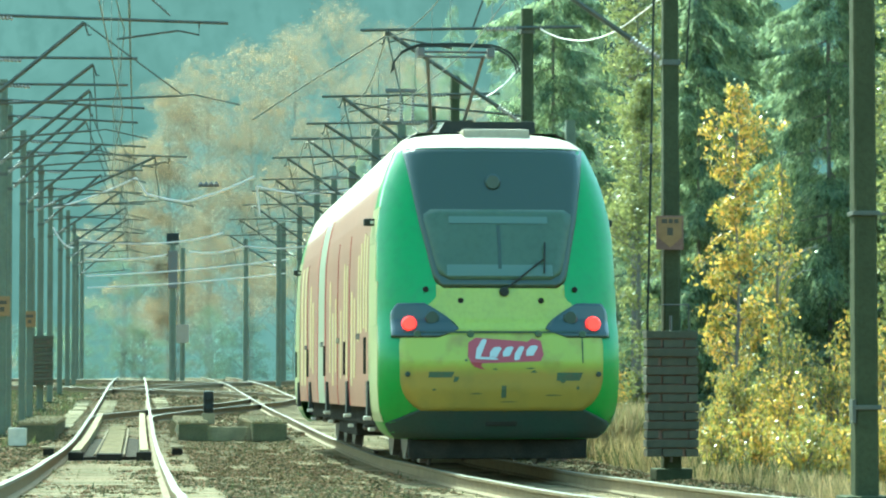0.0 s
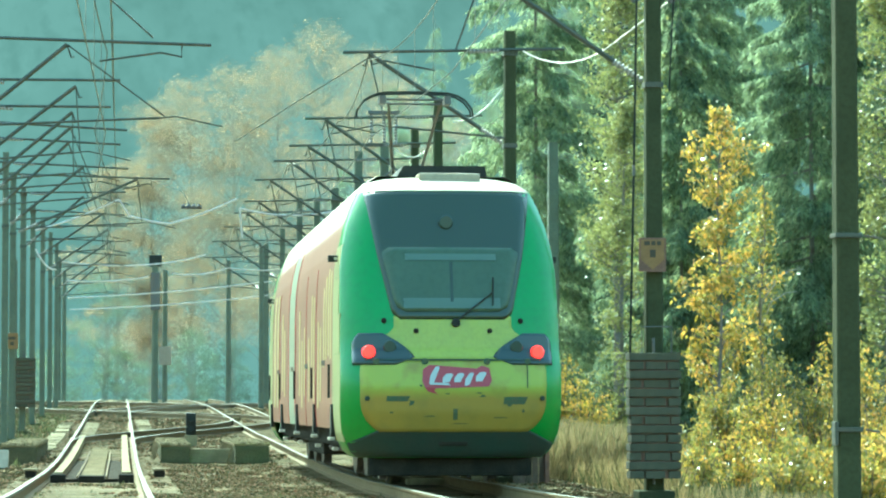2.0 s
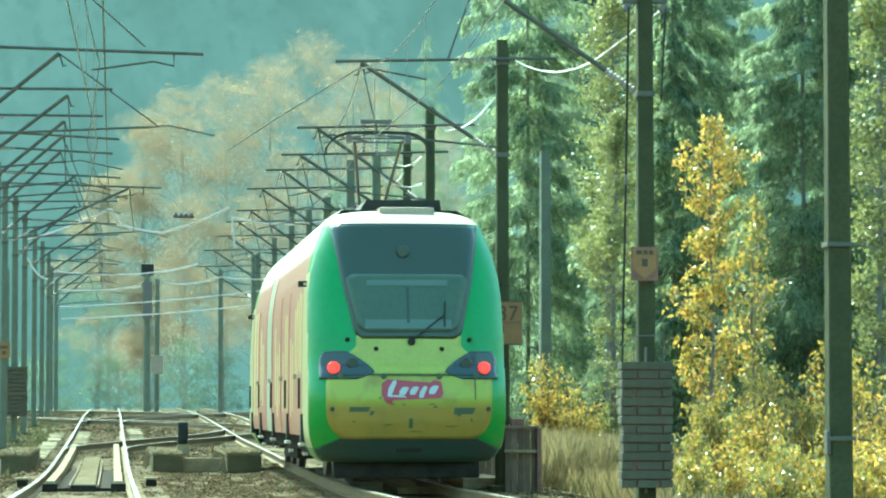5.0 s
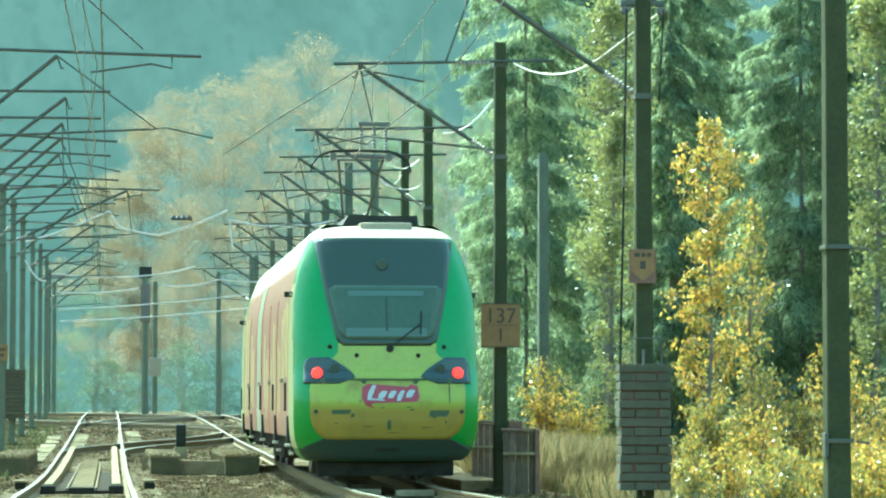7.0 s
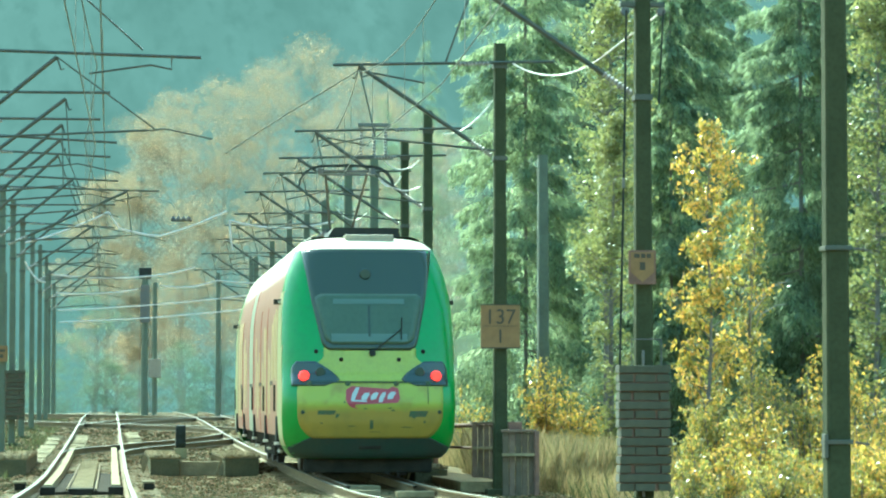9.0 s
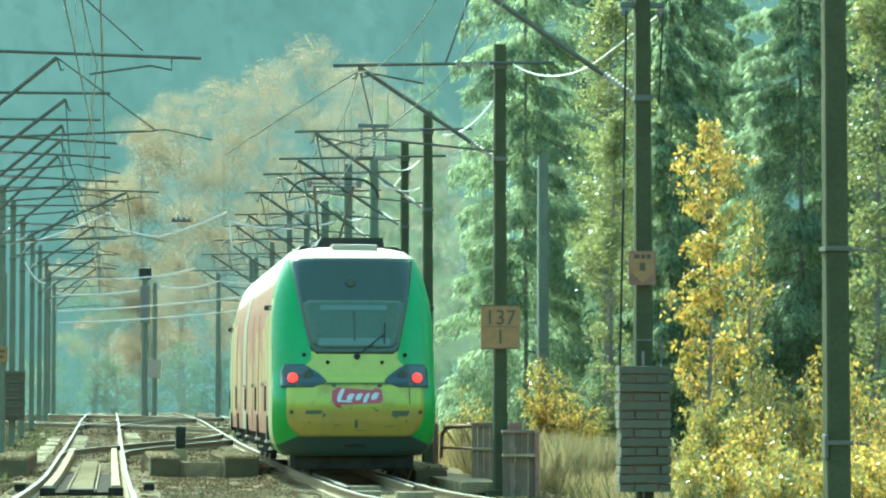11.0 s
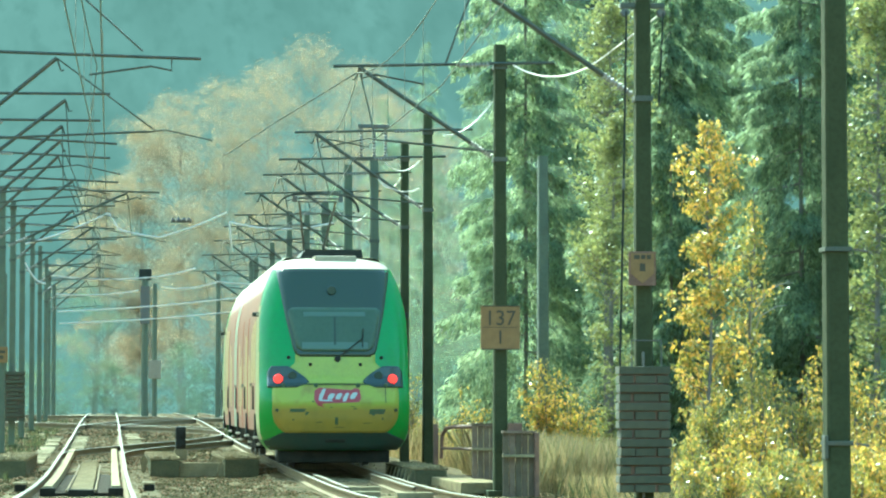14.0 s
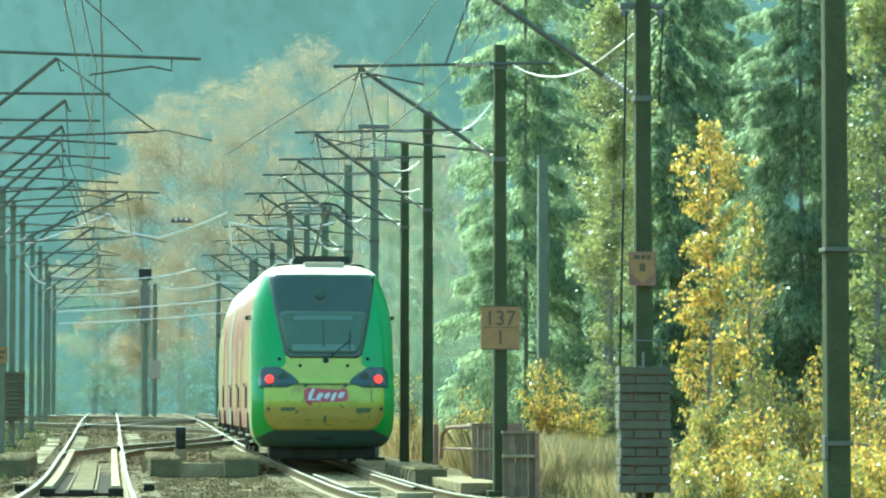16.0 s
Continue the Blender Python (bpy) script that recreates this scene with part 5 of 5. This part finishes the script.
def scatter(n, v0, v1, u0, u1, power=1.0):
    out = []
    for _ in range(n):
        v = v0 + (v1 - v0) * random.random() ** power
        u = random.uniform(u0, u1)
        out.append((v, u, ground_z(v, u)))
    return out


tufts("dry_grass", "tall dry straw-coloured grass beside the track", scatter(46000, 8.2, 15.5, 46, 75, 0.8), "grass", 0.5, 0.006)
tufts("dry_grass", "low dry grass on the verge", scatter(16000, 8.0, 14, 34, 47, 0.8), "grass", 0.3, 0.005)
tufts("dry_brush", "grey-brown dead weed stalks behind the bridge railing", scatter(9000, 7.9, 10.6, 54, 66), "brush", 1.0, 0.006)
tufts("dry_grass", "dry straw-coloured grass along the far track edge", scatter(14000, 7.4, 12, 75, 130), "grass", 0.8, 0.012)
tufts("weeds", "low green weeds among the grass", scatter(9000, 8.2, 15, 38, 70), "weed", 0.4, 0.012)
tufts("weeds", "dark low weeds beside the mast line", scatter(7000, -7.5, -1.9, 58, 135), "weed", 0.17, 0.02)
tufts("track_weeds", "sparse low weeds in the ballast", scatter(1600, -4.5, 7.4, 22, 70), "weed", 0.07, 0.012)


# loose ballast stones near the camera side
def stones(n, v0, v1, u0, u1, big):
    base = np.array([(-1, -1, -0.5), (1, -0.8, -0.6), (0.9, 1, -0.5), (-0.8, 0.9, -0.6), (-0.6, -0.5, 0.7), (0.5, -0.7, 0.6), (0.6, 0.5, 0.8), (-0.5, 0.6, 0.5)])
    quads = np.array([(3, 2, 1, 0), (4, 5, 6, 7), (0, 1, 5, 4), (1, 2, 6, 5), (2, 3, 7, 6), (3, 0, 4, 7)])
    spots = np.array(scatter(n, v0, v1, u0, u1))
    ang = rng.uniform(0, math.tau, n)
    s = big * rng.uniform(0.5, 1.2, n)
    rot = np.stack([np.stack([np.cos(ang), -np.sin(ang)], 1), np.stack([np.sin(ang), np.cos(ang)], 1)], 1)
    p = np.repeat(base[None], n, 0) * s[:, None, None] * rng.uniform(0.75, 1.25, (n, 8, 3))
    p[:, :, :2] = np.einsum("nij,nkj->nki", rot, p[:, :, :2])
    p += spots[:, None, :]
    f = (quads[None] + (np.arange(n) * 8)[:, None, None]).reshape(-1, 4)
    return p.reshape(-1, 3), f


STONE_SETS = ((9000, -6.5, -1.3, 45, 100, 0.05), (6000, -1.12, 0.22, 22, 62, 0.026), (2500, -1.05, 0.15, 70, 110, 0.045), (4000, -7, 8, 100, 160, 0.09), (16000, 0.5, 3.5, 28, 62, 0.026), (6000, -4.6, -1.5, 30, 80, 0.03), (5000, 5.3, 8.2, 32, 62, 0.028), (5000, 0.4, 3.6, 62, 110, 0.045), (5000, -0.3, 3.4, 20, 40, 0.022))
for spec in STONE_SETS:
    p, f = stones(*spec)
    tagged(soup("ballast_stones", p, f, "stone"), "loose brown crushed ballast stones", "ballast", kind="stuff")


# trackside boxes, troughs and signals
def ribbed_box(at, w, d, h, label, material="rubble"):
    t = thing("cable_pit", label, "box", at, "trackside pits")
    # walls painted darker than the lids, for the shade on them
    part("body", soft_box(-w / 2, w / 2, 0, d, -0.25, h, 0.03), "shaded_pit_wall", t)
    k = max(3, int(d / 0.5))
    for i in range(k):
        part("lid_slab", soft_box(-w / 2 - 0.02, w / 2 + 0.02, d * i / k + 0.02, d * (i + 1) / k - 0.02, h + 0.004, h + 0.05 + 0.01 * (i % 2), 0.012), material, t)
    p, f = stones(int(90 * w * d), at[0] - w / 2, at[0] + w / 2, at[1], at[1] + d, 0.035)
    p[:, 2] = p[:, 2] - np.repeat(p.reshape(-1, 8, 3)[:, :, 2].mean(axis=1), 8) + h + 0.06
    p[:, 0] -= at[0]
    p[:, 1] -= at[1]
    tagged(soup("rubble_top", p, f, "rubble", t), "loose stones on the lid", kind="stuff")
    for i in range(7):
        y = 0.2 + i * d / 8
        bm = box(bmesh.new(), -0.02, 0.02, 0, 0.07, -0.28, h + 0.02, Matrix.Translation((-w / 2 - 0.09, y, 0)) @ Matrix.Rotation(radians(18), 4, "Y"))
        part("buttress", bm, "rubble", t)
    return t


ribbed_box((1.15, 62, 0.0), 0.62, 9, 0.10, "long concrete cable pit with pale lid slabs")
ribbed_box((2.75, 61.5, 0.0), 0.72, 7.5, 0.12, "concrete cable pit with pale lid slabs")
ribbed_box((-2.05, 60, 0.0), 0.7, 9, 0.12, "concrete cable pit beside the mast line")
ribbed_box((6.1, 55.5, -0.1), 0.62, 6, 0.10, "concrete pit with worn lid beside the track")
wall = thing("low_wall", "low pale concrete kerb between the cable pits", "kerb", (1.45, 62.2, -0.25))
part("slab", soft_box(0, 1.0, 0, 0.2, 0, 0.3, 0.015), "pale", wall)
box_w = thing("white_marker", "white painted trackside marker block", "marker", (-2.25, 58, -0.25))
part("block", soft_box(-0.3, 0.05, 0, 0.3, 0, 0.35, 0.02), "chalk_and_glint", box_w)

sg = thing("dwarf_signal", "small black dwarf signal on a concrete foot", "signal", (1.79, 75.3, rise(75.3) - 0.3))
part("foot", soft_box(-0.16, 0.16, -0.12, 0.12, 0, 0.34, 0.02), "pale", sg)
bm = soft_box(-0.13, 0.13, -0.09, 0.09, 0.34, 0.92, 0.06)
part("head", bm, "dark", sg)
for z in (0.5, 0.74):
    part("hood", lathe(bmesh.new(), (0, -0.09, z), (0, -0.18, z + 0.01), ((0, 0.07), (1, 0.075)), 12), "dark", sg)

# point gear between the rails of the near switch
pit = thing("point_gear", "inner guard beams of the switch with a ribbed middle walkway", "point gear", (LEFT_V, 47.0, -0.17))
for x0, x1 in ((-0.61, -0.47), (0.47, 0.61)):
    pts = [(0, 0.0), (8, 0.0), (16, 0.06), (24, 0.155), (31, 0.24)]
    bm = bmesh.new()
    ring = [[bm.verts.new((x, y, z + r)) for x, z in ((x0, -0.14), (x1, -0.14), (x1, 0.10), (x0, 0.10))] for y, r in pts]
    for a, b in zip(ring, ring[1:]):
        for k in range(4):
            bm.faces.new((a[k], a[(k + 1) % 4], b[(k + 1) % 4], b[k]))
    bm.faces.new(ring[0][::-1])
    bm.faces.new(ring[-1])
    part("guard_beam", bm, "pale", pit, "pale worn guard beam")
    part("beam_end", soft_box(x0 - 0.05, x1 + 0.05, -0.25, 0.0, -0.14, 0.07, 0.012), "under", pit)
for i in range(24):
    y = 0.5 + i * 0.85
    part("rib", soft_box(-0.19, 0.17, y, y + 0.5, -0.07, 0.045 + 0.00028 * y * y, 0.012), "rubble", pit)
# added dark sheet that stands for the shade between the guard beams
part("tray_bed", box(bmesh.new(), -0.46, 0.46, 0.0, 17, -0.16, -0.012), "bed_shade", pit, "dark sheet for the shade inside the point gear")
part("middle_block", soft_box(-0.21, 0.19, -0.1, 0.35, -0.14, 0.04, 0.012), "under", pit)
for x in (-0.24, 0.22):
    part("rod", tube(bmesh.new(), [(x, 0, 0.02), (x, 10, 0.03), (x, 19, 0.10)], 0.02), "rail", pit)
for x in (-1.15, 1.2):
    pm = thing("point_machine", "small pale point-machine lug beside the rail", "point machine", (LEFT_V + x * 0.92, 49.5, -0.22), "point machines")
    part("case", soft_box(-0.09, 0.09, 0, 0.4, 0, 0.11, 0.03), "under", pm)
    part("lid", soft_box(-0.12, 0.1, -0.02, 0.4, 0.112, 0.15, 0.015), "pale", pm)

# rows of added pale slabs beside and between the rails, for pale sleeper strips
strip_mesh = mesh_of("lid_slab", soft_box(-0.22, 0.22, -0.36, 0.36, -0.1, 0.03, 0.015), "pale")
for v, u0, n_ in ((-1.78, 68.5, 40), (0.72, 84, 26), (-0.95, 84, 20)):
    tg = thing("sleeper_strip", "row of added pale slabs for the pale strips at the sleepers", "cable trough", (0, 0, 0), "cable troughs")
    for k in range(n_):
        u = u0 + k * 0.76
        o = new("lid_slab", strip_mesh)
        o.parent = tg
        o.location = (v + random.uniform(-0.03, 0.03), u, rise(u) - 0.16 + random.uniform(-0.01, 0.015))
        o.rotation_euler = (random.uniform(-0.02, 0.02), random.uniform(-0.03, 0.03), random.uniform(-0.05, 0.05))

# check rails at the switch under the train
for i, (v, u) in enumerate(((4.05, 47.2), (4.85, 46.6), (4.3, 50.0))):
    tp = thing("tie_plate", "pale worn timber tie across the switch", "tie", (v, u, low_rise(u) - 0.15), "switch ties")
    part("plank", soft_box(-0.3, 0.3, -0.14, 0.14, 0, 0.10, 0.015), "pale", tp)
ck = thing("check_rails", "short check rails and bright tie plates inside the switch", "rail", (0, 0, 0))
for off in (-0.55, 0.55):
    rail(straight(RIGHT_V + off, 48, 56, 1.0), 0, ck, low_rise)

# bridge parapet and deck beside the right-hand track
fence = thing("bridge_railing", "rusty steel railing with board panels on a small bridge", "railing", (0, 0, 0))
part("post", soft_box(6.42, 6.51, 57.95, 58.05, -0.5, 0.88, 0.01), "rust_and_gap", fence)
part("top_rail", tube(bmesh.new(), [(6.56, 57.9, 0.2), (6.57, 57.8, 0.66), (6.62, 57.5, 0.80), (6.72, 57.0, 0.83), (7.25, 54.1, 0.86)], 0.04, 8), "rust_and_gap", fence)
part("mid_rail", tube(bmesh.new(), [(6.57, 57.8, 0.40), (7.2, 54.1, 0.42)], 0.03), "rust_and_gap", fence)
for v0, u0, n_, z0, z1, zm in ((6.70, 54.0, 5, -0.2, 0.86, 0.40), (6.74, 50.0, 5, -0.35, 0.74, 0.33)):
    for i in range(n_):
        part("board", soft_box(v0 + i * 0.112, v0 + i * 0.112 + 0.10, u0 + 0.012 * (i % 2), u0 + 0.05 + 0.012 * (i % 2), z0, z1, 0.006), "timber", fence)
    part("ledge", soft_box(v0 - 0.02, v0 + n_ * 0.112, u0 - 0.09, u0 - 0.004, zm, zm + 0.05, 0.008), "pale", fence, "pale worn ledge")
    part("cap_board", soft_box(v0 - 0.02, v0 + n_ * 0.112 + 0.01, u0 - 0.05, u0 + 0.09, z1 + 0.004, z1 + 0.05, 0.01), "timber", fence)
part("post", soft_box(7.28, 7.36, 49.9, 50.06, -0.5, 0.76, 0.012), "rust_and_gap", fence)
deck = thing("bridge_kerb", "pale concrete edge slab of the small bridge", "kerb", (6.3, 50.8, -0.32))
part("slab", soft_box(-0.2, 0.6, 0, 7, 0, 0.2, 0.03), "rubble", deck)

# far signals and posts at the end of the station
def post(v, u, h, w, head="", label="slim dark post at the end of the line"):
    t = thing("signal_post" if head else "far_post", label, "signal" if head else "post", (v, u, rise(u) - 0.2), "far posts")
    # far poles also wear the concrete lightened for haze
    part("pole", tube(bmesh.new(), [(0, 0, -0.3), (0, 0, h)], w / 2, 8, w * 0.42), "hazed_concrete", t)
    if head == "signal":
        part("head", soft_box(-0.3, 0.3, -0.12, 0.12, h - 0.2, h + 0.35, 0.04), "dark", t)
        part("ladder", soft_box(-0.22, 0.22, -0.3, -0.2, h - 2.3, h - 0.5, 0.02), "steel", t)
    if head == "plate":
        part("plate", soft_box(-0.3, 0.3, -0.2, -0.16, 2.0, 2.9, 0.02), "hazed_plate", t)
    return t


post(1.6, 140, 6.9, 0.34, "signal", "tall colour-light signal post at the end of the line")
post(2.1, 142, 6.6, 0.26, "plate", "far mast with a plate lightened for haze")
post(5.1, 140, 7.0, 0.26)
post(6.3, 132, 7.4, 0.26)
post(-3.2, 165, 7.4, 0.26)
post(-5.4, 150, 7.4, 0.26)
weight_stack("stack of hazy grey balance weights hung on a far mast", (-2.95, 89.55, 0.9), 12)

# sleepers, one by one
sleeper_mesh = mesh_of("sleeper", soft_box(-1.28, 1.28, -0.125, 0.125, -0.15, 0, 0.02), "sleeper")
for t, c, level in ((track_1, LEFT_V, rise), (track_2, RIGHT_V, low_rise)):
    for i in range(275):
        u = -10 + i * 0.62
        o = new("sleeper", sleeper_mesh)
        o.parent = t
        o.location = (c + random.uniform(-0.03, 0.03), u, level(u) - 0.174)
        o.rotation_euler = (0, 0, random.uniform(-0.012, 0.012))


def motions():
    go = [(0.0, 35.73), (1.0, 37.42), (2.0, 39.09), (3.0, 40.72), (4.0, 42.34), (6.5, 46.28), (9.0, 50.22), (11.5, 54.14), (14.0, 58.05), (16.0, 61.2)]

    def where(t):
        for (a, p), (b, q) in zip(go, go[1:]):
            if t <= b:
                return p + (q - p) * (t - a) / (b - a)
        return go[-1][1]

    rows = []
    for t, u in go:
        z0, z1 = rise(u + 4.1), rise(u + LEN - 4.1)
        tilt = 0.4 * math.degrees(math.atan2(z1 - z0, LEN - 8.2))
        rows.append((t, pose(RIGHT_V, u, (z0 + z1) / 2 - math.tan(radians(tilt)) * LEN / 2, tilt, 0, 0)))
    walk(loco, rows)
    turns = [(k * 0.4, -math.degrees((where(k * 0.4) - 35.73) / 0.6)) for k in range(41)]
    for ws, at in wheelsets:
        walk(ws, [(t, pose(*at, a, 0, 0)) for t, a in turns])


motions()
